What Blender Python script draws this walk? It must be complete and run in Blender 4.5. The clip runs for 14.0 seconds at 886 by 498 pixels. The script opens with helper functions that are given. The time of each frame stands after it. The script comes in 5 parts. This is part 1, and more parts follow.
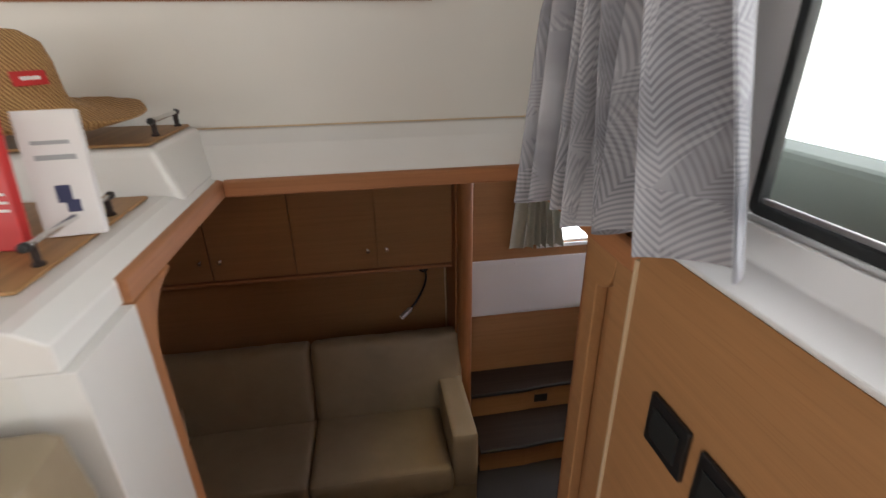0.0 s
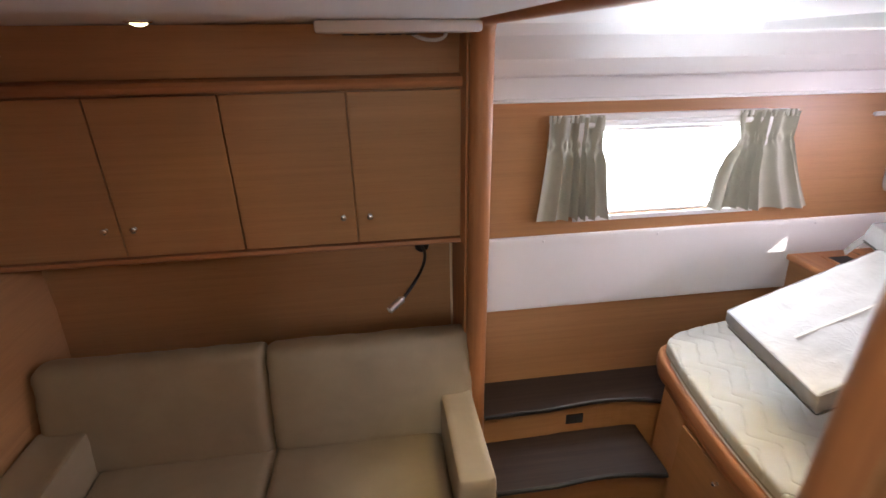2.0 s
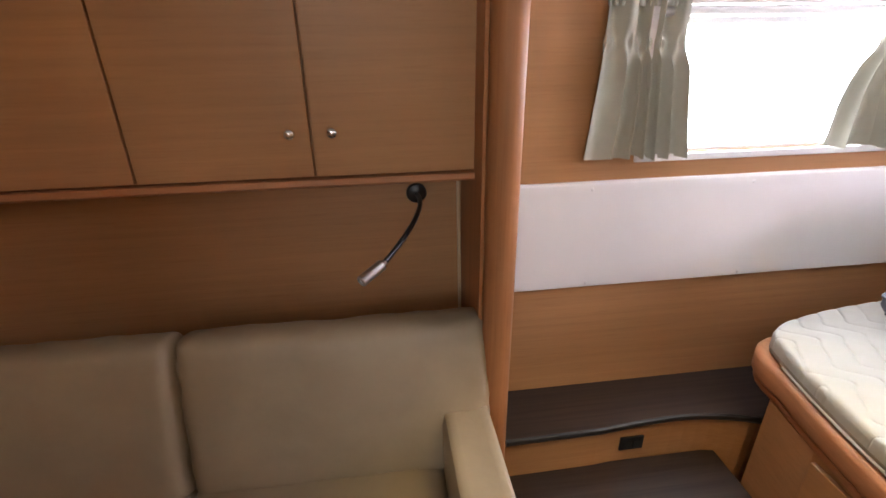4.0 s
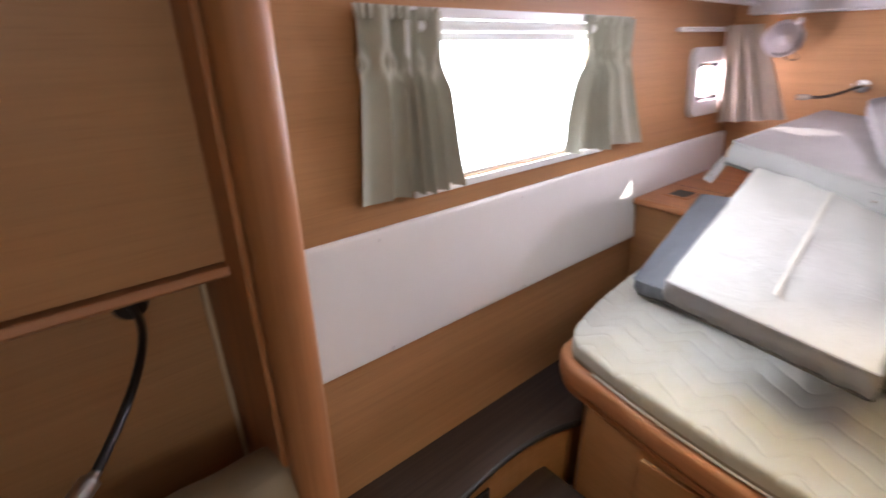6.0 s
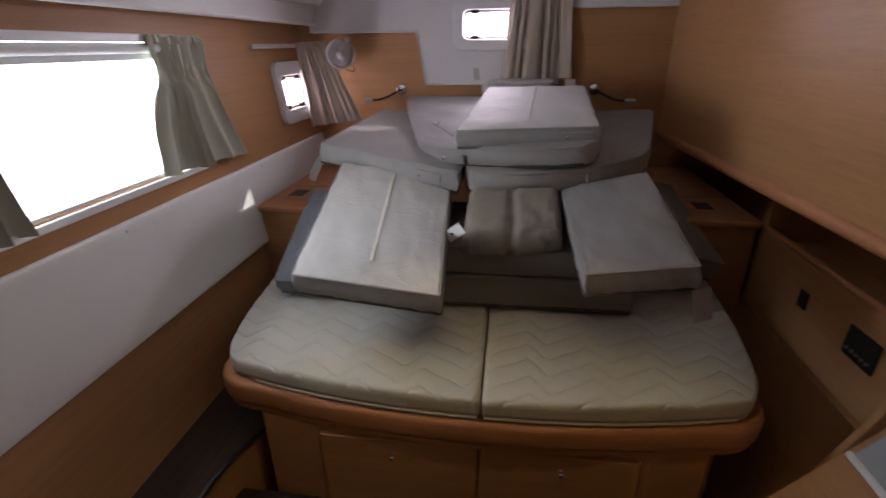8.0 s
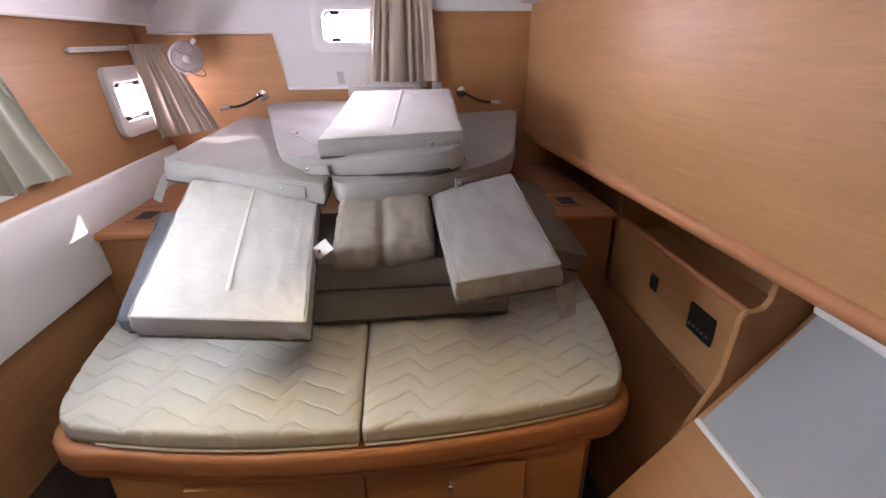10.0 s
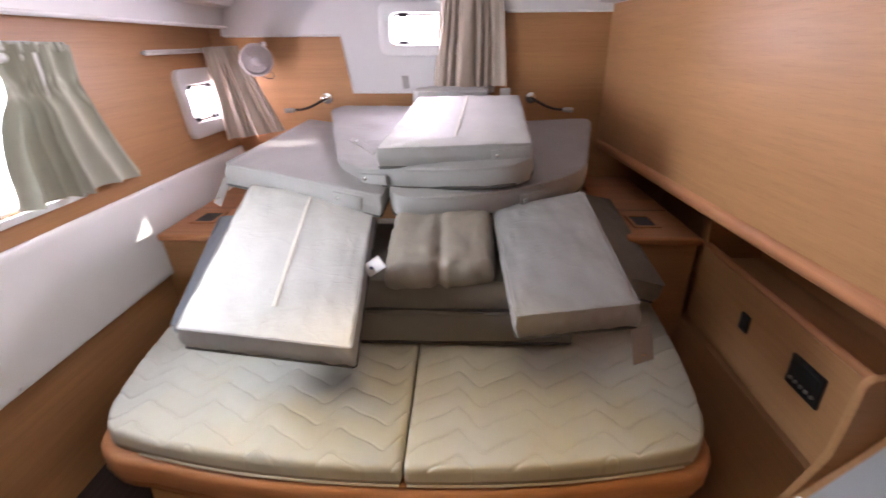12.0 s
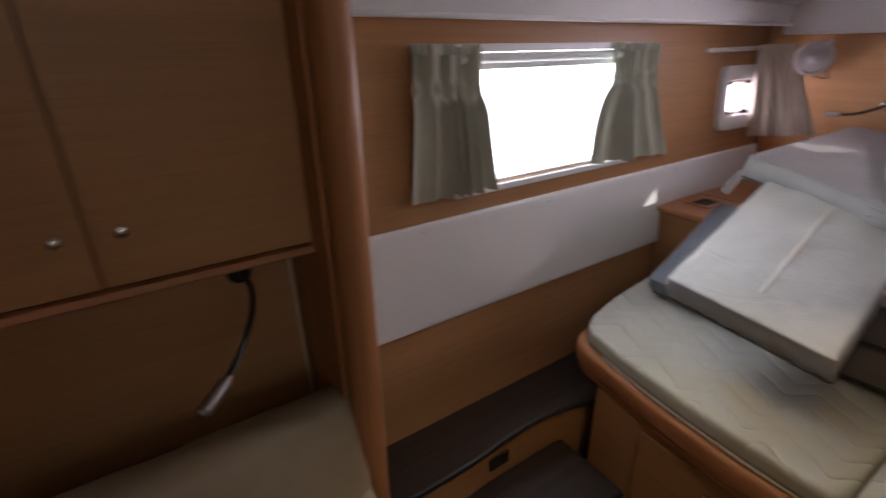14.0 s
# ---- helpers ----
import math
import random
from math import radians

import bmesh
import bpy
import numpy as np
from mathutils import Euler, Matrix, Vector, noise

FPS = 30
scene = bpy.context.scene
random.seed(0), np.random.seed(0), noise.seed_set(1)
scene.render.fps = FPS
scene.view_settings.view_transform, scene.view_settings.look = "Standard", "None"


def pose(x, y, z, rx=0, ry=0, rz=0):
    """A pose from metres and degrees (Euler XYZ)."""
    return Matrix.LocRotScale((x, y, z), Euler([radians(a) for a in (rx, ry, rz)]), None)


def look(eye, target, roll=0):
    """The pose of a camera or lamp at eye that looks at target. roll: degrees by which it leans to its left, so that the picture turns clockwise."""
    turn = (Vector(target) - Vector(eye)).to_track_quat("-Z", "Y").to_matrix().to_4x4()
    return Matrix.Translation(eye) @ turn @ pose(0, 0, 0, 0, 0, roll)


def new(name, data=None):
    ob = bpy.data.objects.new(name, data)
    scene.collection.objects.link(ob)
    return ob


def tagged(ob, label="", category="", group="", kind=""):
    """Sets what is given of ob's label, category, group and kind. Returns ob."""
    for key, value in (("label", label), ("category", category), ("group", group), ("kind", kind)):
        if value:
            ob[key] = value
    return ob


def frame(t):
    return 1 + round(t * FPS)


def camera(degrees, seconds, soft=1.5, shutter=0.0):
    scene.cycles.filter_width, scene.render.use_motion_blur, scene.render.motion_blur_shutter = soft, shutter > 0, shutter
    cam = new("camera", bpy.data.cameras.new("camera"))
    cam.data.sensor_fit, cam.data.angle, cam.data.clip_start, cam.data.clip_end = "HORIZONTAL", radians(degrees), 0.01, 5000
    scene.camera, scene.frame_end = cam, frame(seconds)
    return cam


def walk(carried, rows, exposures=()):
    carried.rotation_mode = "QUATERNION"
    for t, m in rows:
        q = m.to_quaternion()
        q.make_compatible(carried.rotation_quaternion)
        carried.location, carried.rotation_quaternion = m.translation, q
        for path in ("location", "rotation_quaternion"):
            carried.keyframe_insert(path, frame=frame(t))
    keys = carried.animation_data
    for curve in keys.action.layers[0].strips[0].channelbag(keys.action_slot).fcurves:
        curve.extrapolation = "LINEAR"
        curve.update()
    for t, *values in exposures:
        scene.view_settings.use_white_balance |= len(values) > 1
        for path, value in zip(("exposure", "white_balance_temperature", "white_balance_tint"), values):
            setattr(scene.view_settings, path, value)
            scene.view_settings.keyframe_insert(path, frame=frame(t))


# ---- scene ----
cam = camera(86.5, 14.0, shutter=0.5)
PATH = [
    (0, (0.131, 1.231, 2.32), (0.408, 3.039, 1.511), -0.9),
    (0.5, (0.176, 1.428, 2.245), (0.437, 3.237, 1.432), -0.7),
    (1, (0.179, 1.558, 2.148), (0.437, 3.367, 1.336), -0.6),
    (1.5, (0.199, 1.676, 2.066), (0.456, 3.481, 1.245), -0.4),
    (2, (0.218, 1.807, 1.926), (0.473, 3.618, 1.118), -0.7),
    (2.5, (0.195, 1.974, 1.882), (0.427, 3.79, 1.077), -1.1),
    (3, (0.221, 2.118, 1.741), (0.446, 3.936, 0.938), -0.8),
    (3.2, (0.237, 2.168, 1.701), (0.451, 3.979, 0.881), -0.8),
    (5.3, (0.348, 2.652, 1.357), (0.958, 4.376, 0.548), 0.1),
    (5.6, (0.353, 2.719, 1.454), (1.188, 4.338, 0.629), 0.3),
    (6, (0.346, 2.729, 1.546), (1.525, 4.134, 0.75), -0.8),
    (6.5, (0.317, 2.684, 1.579), (1.796, 3.772, 0.786), -0.9),
    (7, (0.322, 2.644, 1.574), (1.977, 3.449, 0.791), -0.7),
    (7.5, (0.329, 2.602, 1.579), (2.098, 3.101, 0.792), -0.6),
    (8, (0.322, 2.576, 1.585), (2.141, 2.829, 0.794), -0.7),
    (8.5, (0.33, 2.539, 1.582), (2.166, 2.61, 0.791), -0.7),
    (9, (0.338, 2.511, 1.577), (2.175, 2.44, 0.789), -0.8),
    (9.2, (0.333, 2.506, 1.582), (2.165, 2.385, 0.79), -0.6),
    (11.3, (0.522, 2.47, 1.608), (2.345, 2.281, 0.808), -0.5),
    (11.5, (0.519, 2.473, 1.608), (2.346, 2.315, 0.811), -0.5),
    (12, (0.531, 2.486, 1.613), (2.365, 2.556, 0.819), -0.4),
    (12.5, (0.5, 2.481, 1.614), (2.28, 2.927, 0.818), -0.8),
    (13, (0.424, 2.511, 1.613), (2.056, 3.352, 0.82), -0.9),
    (13.5, (0.33, 2.506, 1.622), (1.694, 3.736, 0.832), -1.2),
    (14, (0.216, 2.514, 1.626), (1.245, 4.036, 0.835), -0.8),
]
EXPOSURES = [(0, -0.25), (0.5, 0.45), (1.0, 0.7), (1.5, 1.05), (2.5, 1.12), (3, 1.3), (5.3, 1.4), (6.0, 1.0), (6.5, 0.6), (7.0, 0.3), (7.5, -0.1), (8.0, -0.48), (8.5, -0.08), (9, 0.42), (11.3, 1.05), (12.5, 0.75), (13.0, -0.08), (13.5, -0.4), (14, -0.36)]
walk(cam, [(t, look(eye, target, roll)) for t, eye, target, roll in PATH], EXPOSURES)

# ---- light ----
world = bpy.data.worlds.new("sky")
scene.world = world
world.use_nodes = True
wn = world.node_tree.nodes
sky = wn.new("ShaderNodeTexSky")
sky.sky_type, sky.sun_disc = "NISHITA", False
SUN_TRAVEL = Vector((-0.66, 0.615, -0.495)).normalized()
sky.sun_elevation = math.asin(-SUN_TRAVEL.z)
sky.sun_rotation = math.atan2(-SUN_TRAVEL.x, -SUN_TRAVEL.y)
world.node_tree.links.new(sky.outputs[0], wn["Background"].inputs[0])
wn["Background"].inputs[1].default_value = 0.15
sun = new("sun", bpy.data.lights.new("sun", "SUN"))
sun.data.energy, sun.data.angle, sun.data.color = 5.0, radians(0.6), (1.0, 0.95, 0.88)
sun.matrix_world = look((0, 0, 8), Vector((0, 0, 8)) + SUN_TRAVEL)


def window_light(name, centre, towards, width, height, watts, color=(1, 1, 1)):
    lamp = new(name, bpy.data.lights.new(name, "AREA"))
    lamp.data.shape, lamp.data.size, lamp.data.size_y = "RECTANGLE", width, height
    lamp.data.energy, lamp.data.color = watts, color
    lamp.matrix_world = look(centre, Vector(centre) + Vector(towards))
    return lamp


window_light("daylight_cabin_window", (1.54, 3.86, 1.41), (0, -1, -0.12), 1.0, 0.56, 18, (0.86, 0.91, 1.0))
window_light("daylight_porthole", (2.93, 3.84, 1.36), (0, -1, 0), 0.34, 0.26, 7.0, (0.90, 0.80, 1.0))
window_light("daylight_end_hatch", (3.29, 2.68, 1.72), (-1, 0.25, -0.35), 0.40, 0.20, 26.0, (0.95, 0.82, 1.0))
window_light("daylight_deck_hatch", (1.87, 3.17, 2.03), (0, 0, -1), 0.42, 0.42, 1.2, (1.0, 0.94, 0.90))
window_light("daylight_saloon_side", (0.80, 1.25, 2.42), (-1, 0, -0.1), 1.4, 0.75, 11, (0.97, 0.99, 1.0))
window_light("daylight_saloon_far", (-2.46, 0.3, 2.25), (1, 0.1, 0), 2.2, 0.7, 25, (1, 0.99, 0.97))
window_light("daylight_saloon_back", (-0.8, -1.46, 2.4), (0, 1, 0.05), 2.0, 0.65, 17, (1, 0.99, 0.97))

def downlight_beam(name, x, y, z, watts):
    """The beam of a warm ceiling downlight."""
    lamp = new(name, bpy.data.lights.new(name, "SPOT"))
    lamp.data.spot_size, lamp.data.spot_blend, lamp.data.shadow_soft_size = radians(78), 0.5, 0.02
    lamp.data.energy, lamp.data.color = watts, (1.0, 0.75, 0.34)
    lamp.matrix_world = look((x, y, z), (x, y + 0.001, z - 1))


downlight_beam("beam_sofa", -0.375, 3.28, 1.955, 0.5)
downlight_beam("beam_berth", 0.97, 2.60, 1.97, 15)

# ---- materials ----
def material(name, color, rough=0.5, metal=0.0, spec=0.5, coat=0.0):
    m = bpy.data.materials.new(name)
    m.use_nodes = True
    b = m.node_tree.nodes["Principled BSDF"]
    b.inputs["Base Color"].default_value = (*color, 1)
    b.inputs["Roughness"].default_value = rough
    b.inputs["Metallic"].default_value = metal
    b.inputs["Specular IOR Level"].default_value = spec
    b.inputs["Coat Weight"].default_value = coat
    return m


def noise_node(m, scale, detail=4.0, rough=0.55, distort=0.0, coords="Object"):
    n, l = m.node_tree.nodes, m.node_tree.links
    tc, mp, nz = n.new("ShaderNodeTexCoord"), n.new("ShaderNodeMapping"), n.new("ShaderNodeTexNoise")
    mp.inputs["Scale"].default_value = scale
    nz.inputs["Scale"].default_value, nz.inputs["Detail"].default_value = 1.0, detail
    nz.inputs["Roughness"].default_value, nz.inputs["Distortion"].default_value = rough, distort
    l.new(tc.outputs[coords], mp.inputs[0])
    l.new(mp.outputs[0], nz.inputs["Vector"])
    return nz


def ramp(m, source, stops):
    r = m.node_tree.nodes.new("ShaderNodeValToRGB")
    r.color_ramp.elements[0].position, r.color_ramp.elements[0].color = stops[0][0], (*stops[0][1], 1)
    r.color_ramp.elements[1].position, r.color_ramp.elements[1].color = stops[-1][0], (*stops[-1][1], 1)
    for p, c in stops[1:-1]:
        r.color_ramp.elements.new(p).color = (*c, 1)
    m.node_tree.links.new(source, r.inputs[0])
    return r.outputs[0]


def mix(m, a, b, fac, mode="MIX"):
    x = m.node_tree.nodes.new("ShaderNodeMix")
    x.data_type, x.blend_type = "RGBA", mode
    for value, socket in ((fac, x.inputs[0]), (a, x.inputs[6]), (b, x.inputs[7])):
        if isinstance(value, (int, float)):
            socket.default_value = value
        elif isinstance(value, tuple):
            socket.default_value = (*value, 1)
        else:
            m.node_tree.links.new(value, socket)
    return x.outputs[2]


def set_color(m, socket):
    m.node_tree.links.new(socket, m.node_tree.nodes["Principled BSDF"].inputs["Base Color"])


def bump(m, source, strength, distance):
    b = m.node_tree.nodes.new("ShaderNodeBump")
    b.inputs["Strength"].default_value, b.inputs["Distance"].default_value = strength, distance
    m.node_tree.links.new(source, b.inputs["Height"])
    bsdf = m.node_tree.nodes["Principled BSDF"]
    if bsdf.inputs["Normal"].is_linked:
        m.node_tree.links.new(bsdf.inputs["Normal"].links[0].from_socket, b.inputs["Normal"])
    m.node_tree.links.new(b.outputs[0], bsdf.inputs["Normal"])


def roughness(m, source, low, high):
    r = m.node_tree.nodes.new("ShaderNodeMapRange")
    r.inputs["To Min"].default_value, r.inputs["To Max"].default_value = low, high
    m.node_tree.links.new(source, r.inputs[0])
    m.node_tree.links.new(r.outputs[0], m.node_tree.nodes["Principled BSDF"].inputs["Roughness"])


def scaled(c, k):
    return tuple(min(1.0, v * k) for v in c)


def wood(name, color, axis="x", rough=0.38, contrast=0.09, fine=1.0):
    """Fine-grained veneer, the grain along one axis."""
    m = material(name, color, rough, spec=0.3)
    k = {"x": (1.3, 60, 60), "y": (60, 1.3, 60), "z": (60, 60, 1.3)}[axis]
    streak = noise_node(m, scaled_free(k, fine), 5, 0.65, 0.15)
    k2 = {"x": (0.35, 7, 7), "y": (7, 0.35, 7), "z": (7, 7, 0.35)}[axis]
    wide = noise_node(m, k2, 3, 0.5, 0.4)
    k3 = {"x": (9, 260, 260), "y": (260, 9, 260), "z": (260, 260, 9)}[axis]
    fleck = noise_node(m, k3, 2, 0.5)
    base = ramp(m, streak.outputs[0], [(0.28, scaled(color, 1 - contrast)), (0.52, color), (0.75, scaled(color, 1 + contrast))])
    broad = ramp(m, wide.outputs[0], [(0.3, (0.93, 0.92, 0.91)), (0.7, (1.04, 1.04, 1.045))])
    dark = ramp(m, fleck.outputs[0], [(0.3, (0.8, 0.76, 0.72)), (0.45, (1, 1, 1))])
    out = mix(m, mix(m, base, broad, 1.0, "MULTIPLY"), dark, 0.4, "MULTIPLY")
    set_color(m, out)
    bump(m, streak.outputs[0], 0.08, 0.0006)
    roughness(m, wide.outputs[0], rough - 0.06, rough + 0.1)
    return m


def scaled_free(c, k):
    return tuple(v * k for v in c)


def leather(name, color, rough=0.45):
    m = material(name, color, rough, spec=0.45)
    tone = noise_node(m, (5, 5, 5), 4, 0.6, 0.3)
    pore = noise_node(m, (420, 420, 420), 2, 0.5)
    crease = noise_node(m, (28, 28, 28), 3, 0.6, 0.8)
    set_color(m, ramp(m, tone.outputs[0], [(0.3, scaled(color, 0.9)), (0.7, scaled(color, 1.08))]))
    bump(m, crease.outputs[0], 0.10, 0.004)
    bump(m, pore.outputs[0], 0.12, 0.0006)
    roughness(m, tone.outputs[0], rough - 0.06, rough + 0.1)
    return m


def cloth(name, color, rough=0.9, weave=700.0, warm_tint=None):
    m = material(name, color, rough, spec=0.2)
    tone = noise_node(m, (4, 4, 4), 5, 0.6, 0.3)
    fold = noise_node(m, (20, 20, 20), 3, 0.6, 0.6)
    thread = noise_node(m, (weave, weave, weave), 2, 0.5)
    col = ramp(m, tone.outputs[0], [(0.3, scaled(color, 0.92)), (0.7, scaled(color, 1.06))])
    # Blotchy second colour; on the mattress it paints in warm lamp light.
    if warm_tint:
        blot = noise_node(m, (2.2, 2.2, 2.2), 4, 0.6, 0.5)
        col = mix(m, col, warm_tint, ramp(m, blot.outputs[0], [(0.40, (0, 0, 0)), (0.62, (0.8, 0.8, 0.8))]))
    set_color(m, col)
    bump(m, fold.outputs[0], 0.12, 0.006)
    bump(m, thread.outputs[0], 0.25, 0.0006)
    return m


def cover(name, color, rough=0.55):
    """Slightly shiny cover cloth with thin sharp creases."""
    m = material(name, color, rough, spec=0.2)
    tone = noise_node(m, (5, 5, 5), 4, 0.6, 0.3)
    weave = noise_node(m, (600, 600, 600), 2, 0.5)
    long_ = noise_node(m, (9, 5, 7), 2, 0.45, 1.2)
    small = noise_node(m, (26, 19, 34), 2, 0.5, 0.9)
    set_color(m, ramp(m, tone.outputs[0], [(0.3, scaled(color, 0.92)), (0.7, scaled(color, 1.06))]))
    w = (1, 1, 1)
    k = (0, 0, 0)
    bump(m, ramp(m, long_.outputs[0], [(0.40, k), (0.47, w), (0.50, (0.5, 0.5, 0.5)), (0.56, k)]), 0.11, 0.006)
    bump(m, ramp(m, small.outputs[0], [(0.42, k), (0.50, w), (0.58, k)]), 0.10, 0.003)
    bump(m, weave.outputs[0], 0.15, 0.0006)
    roughness(m, tone.outputs[0], rough - 0.06, rough + 0.1)
    return m


def quilt(name, color, warm_tint):
    """Ticking stitched in rows; the mesh carries the row number in its UV map."""
    m = cloth(name, color, 0.92, 380, warm_tint)
    nt = m.node_tree
    uv = nt.nodes.new("ShaderNodeTexCoord")
    sep = nt.nodes.new("ShaderNodeSeparateXYZ")
    nt.links.new(uv.outputs["UV"], sep.inputs[0])
    saw = nt.nodes.new("ShaderNodeMath")
    saw.operation = "PINGPONG"
    saw.inputs[1].default_value = 0.5
    nt.links.new(sep.outputs[0], saw.inputs[0])
    bump(m, ramp(m, saw.outputs[0], [(0.0, (0, 0, 0)), (0.025, (0.25, 0.25, 0.25)), (0.075, (0.8, 0.8, 0.8)), (0.3, (1, 1, 1))]), 0.38, 0.005)
    dimple = noise_node(m, (75, 75, 75), 2, 0.5)
    bump(m, dimple.outputs[0], 0.12, 0.003)
    return m


def plaster(name, color, rough=0.4, coat=0.0, grain=0.05):
    m = material(name, color, rough, spec=0.5, coat=coat)
    tone = noise_node(m, (1.6, 1.6, 1.6), 4, 0.6, 0.2)
    pit = noise_node(m, (160, 160, 160), 3, 0.6)
    set_color(m, ramp(m, tone.outputs[0], [(0.3, scaled(color, 0.95)), (0.7, scaled(color, 1.02))]))
    bump(m, pit.outputs[0], grain, 0.001)
    roughness(m, tone.outputs[0], max(0.05, rough - 0.06), rough + 0.08)
    return m


VENEER = (0.408, 0.212, 0.094)
WOOD_X = wood("beech_veneer", VENEER, "x")
WOOD_Y = wood("beech_veneer_athwart", VENEER, "y")
WOOD_DOOR = wood("beech_door_veneer", (0.412, 0.216, 0.096), "x")
TRIM_X = wood("solid_beech_trim", (0.41, 0.180, 0.080), "x", 0.46, 0.2, 0.6)
TRIM_Y = wood("solid_beech_trim_athwart", (0.41, 0.180, 0.080), "y", 0.46, 0.2, 0.6)
TRIM_Z = wood("solid_beech_post", (0.37, 0.158, 0.062), "z", 0.46, 0.2, 0.6)
EDGE = wood("pale_edge_banding", (0.62, 0.47, 0.30), "z", 0.4, 0.08)
WENGE = wood("dark_wenge_laminate", (0.040, 0.026, 0.022), "x", 0.55, 0.35)
CARPET = cloth("grey_floor_carpet", (0.065, 0.065, 0.075), 0.95, 300)
LEATHER = leather("taupe_leather", (0.31, 0.245, 0.16))
CUSH_DARK = cover("brown_grey_cover_cloth", (0.178, 0.156, 0.132), 0.7)
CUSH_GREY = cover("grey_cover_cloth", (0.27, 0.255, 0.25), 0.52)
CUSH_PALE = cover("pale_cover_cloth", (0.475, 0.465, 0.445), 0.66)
# Darker, bluer copy of the grey cover; its colour carries the shade.
CUSH_SHADED = cover("shaded_grey_cover_cloth", (0.15, 0.16, 0.185), 0.55)
PILLOW = cover("taupe_pillow_cover", (0.25, 0.218, 0.182), 0.5)
# The yellow second colour paints the downlight's warm glow into the ticking.
MATTRESS = quilt("quilted_cream_ticking", (0.44, 0.425, 0.385), (0.44, 0.40, 0.30))
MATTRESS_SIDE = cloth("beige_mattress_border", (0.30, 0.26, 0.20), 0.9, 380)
PIPING = cloth("beige_piping", (0.42, 0.37, 0.30), 0.9)
VINYL = plaster("white_wall_vinyl", (0.80, 0.785, 0.775), 0.5, 0.0, 0.05)
CURTAIN = cloth("sage_beige_curtain_cloth", (0.44, 0.438, 0.365), 0.92, 500)
CURTAIN_B = cloth("taupe_curtain_cloth", (0.46, 0.395, 0.325), 0.92, 500)
GELCOAT = plaster("white_gelcoat", (0.80, 0.79, 0.76), 0.22, 0.3, 0.015)
LINER = plaster("white_headliner", (0.72, 0.71, 0.71), 0.5, 0.0, 0.08)
CREAM = plaster("cream_painted_panel", (0.74, 0.72, 0.67), 0.4, 0.0, 0.04)
PLASTIC = plaster("white_plastic", (0.76, 0.75, 0.75), 0.35, 0.0, 0.01)
FAN_PLASTIC = plaster("pinkish_white_plastic", (0.58, 0.53, 0.52), 0.4, 0.0, 0.01)
BLACK = plaster("black_plastic", (0.012, 0.012, 0.013), 0.35, 0.0, 0.02)
RUBBER = plaster("black_window_rubber", (0.014, 0.016, 0.017), 0.5, 0.0, 0.04)
CHROME = material("polished_chrome", (0.75, 0.75, 0.74), 0.14, 1.0)
STEEL = material("brushed_steel", (0.5, 0.48, 0.46), 0.3, 1.0)
BOARD = plaster("grey_white_laminate", (0.36, 0.37, 0.385), 0.4, 0.0, 0.03)
RED = plaster("red_print", (0.55, 0.03, 0.03), 0.4, 0.0, 0.02)
PAPER = plaster("white_paper", (0.78, 0.76, 0.75), 0.5, 0.0, 0.03)
INK = plaster("navy_print", (0.03, 0.035, 0.10), 0.5, 0.0, 0.02)
TRAY = wood("tray_teak", (0.36, 0.20, 0.085), "y", 0.4, 0.25)
COAMING = plaster("weathered_grey_green", (0.16, 0.19, 0.17), 0.6, 0.0, 0.05)
BLIND = plaster("white_roller_blind", (0.80, 0.80, 0.80), 0.7, 0.0, 0.05)

GLASS = material("window_glass", (1, 1, 1), 0.02)
GLASS.node_tree.nodes["Principled BSDF"].inputs["Transmission Weight"].default_value = 1.0
GLASS.node_tree.nodes["Principled BSDF"].inputs["IOR"].default_value = 1.05

LAMP_GLOW = material("warm_downlight", (1, 1, 1), 0.5)
_b = LAMP_GLOW.node_tree.nodes["Principled BSDF"]
_b.inputs["Emission Color"].default_value, _b.inputs["Emission Strength"].default_value = (1.0, 0.86, 0.5, 1), 4.0

STRAW = material("woven_straw", (0.44, 0.24, 0.085), 0.7)
_w = STRAW.node_tree.nodes.new("ShaderNodeTexWave")
_w.inputs["Scale"].default_value, _w.inputs["Distortion"].default_value = 60, 3
_w.bands_direction = "DIAGONAL"
_t = STRAW.node_tree.nodes.new("ShaderNodeTexCoord")
STRAW.node_tree.links.new(_t.outputs["Object"], _w.inputs["Vector"])
set_color(STRAW, ramp(STRAW, _w.outputs["Fac"], [(0.1, (0.25, 0.12, 0.04)), (0.9, (0.56, 0.34, 0.14))]))
bump(STRAW, _w.outputs["Fac"], 0.6, 0.003)


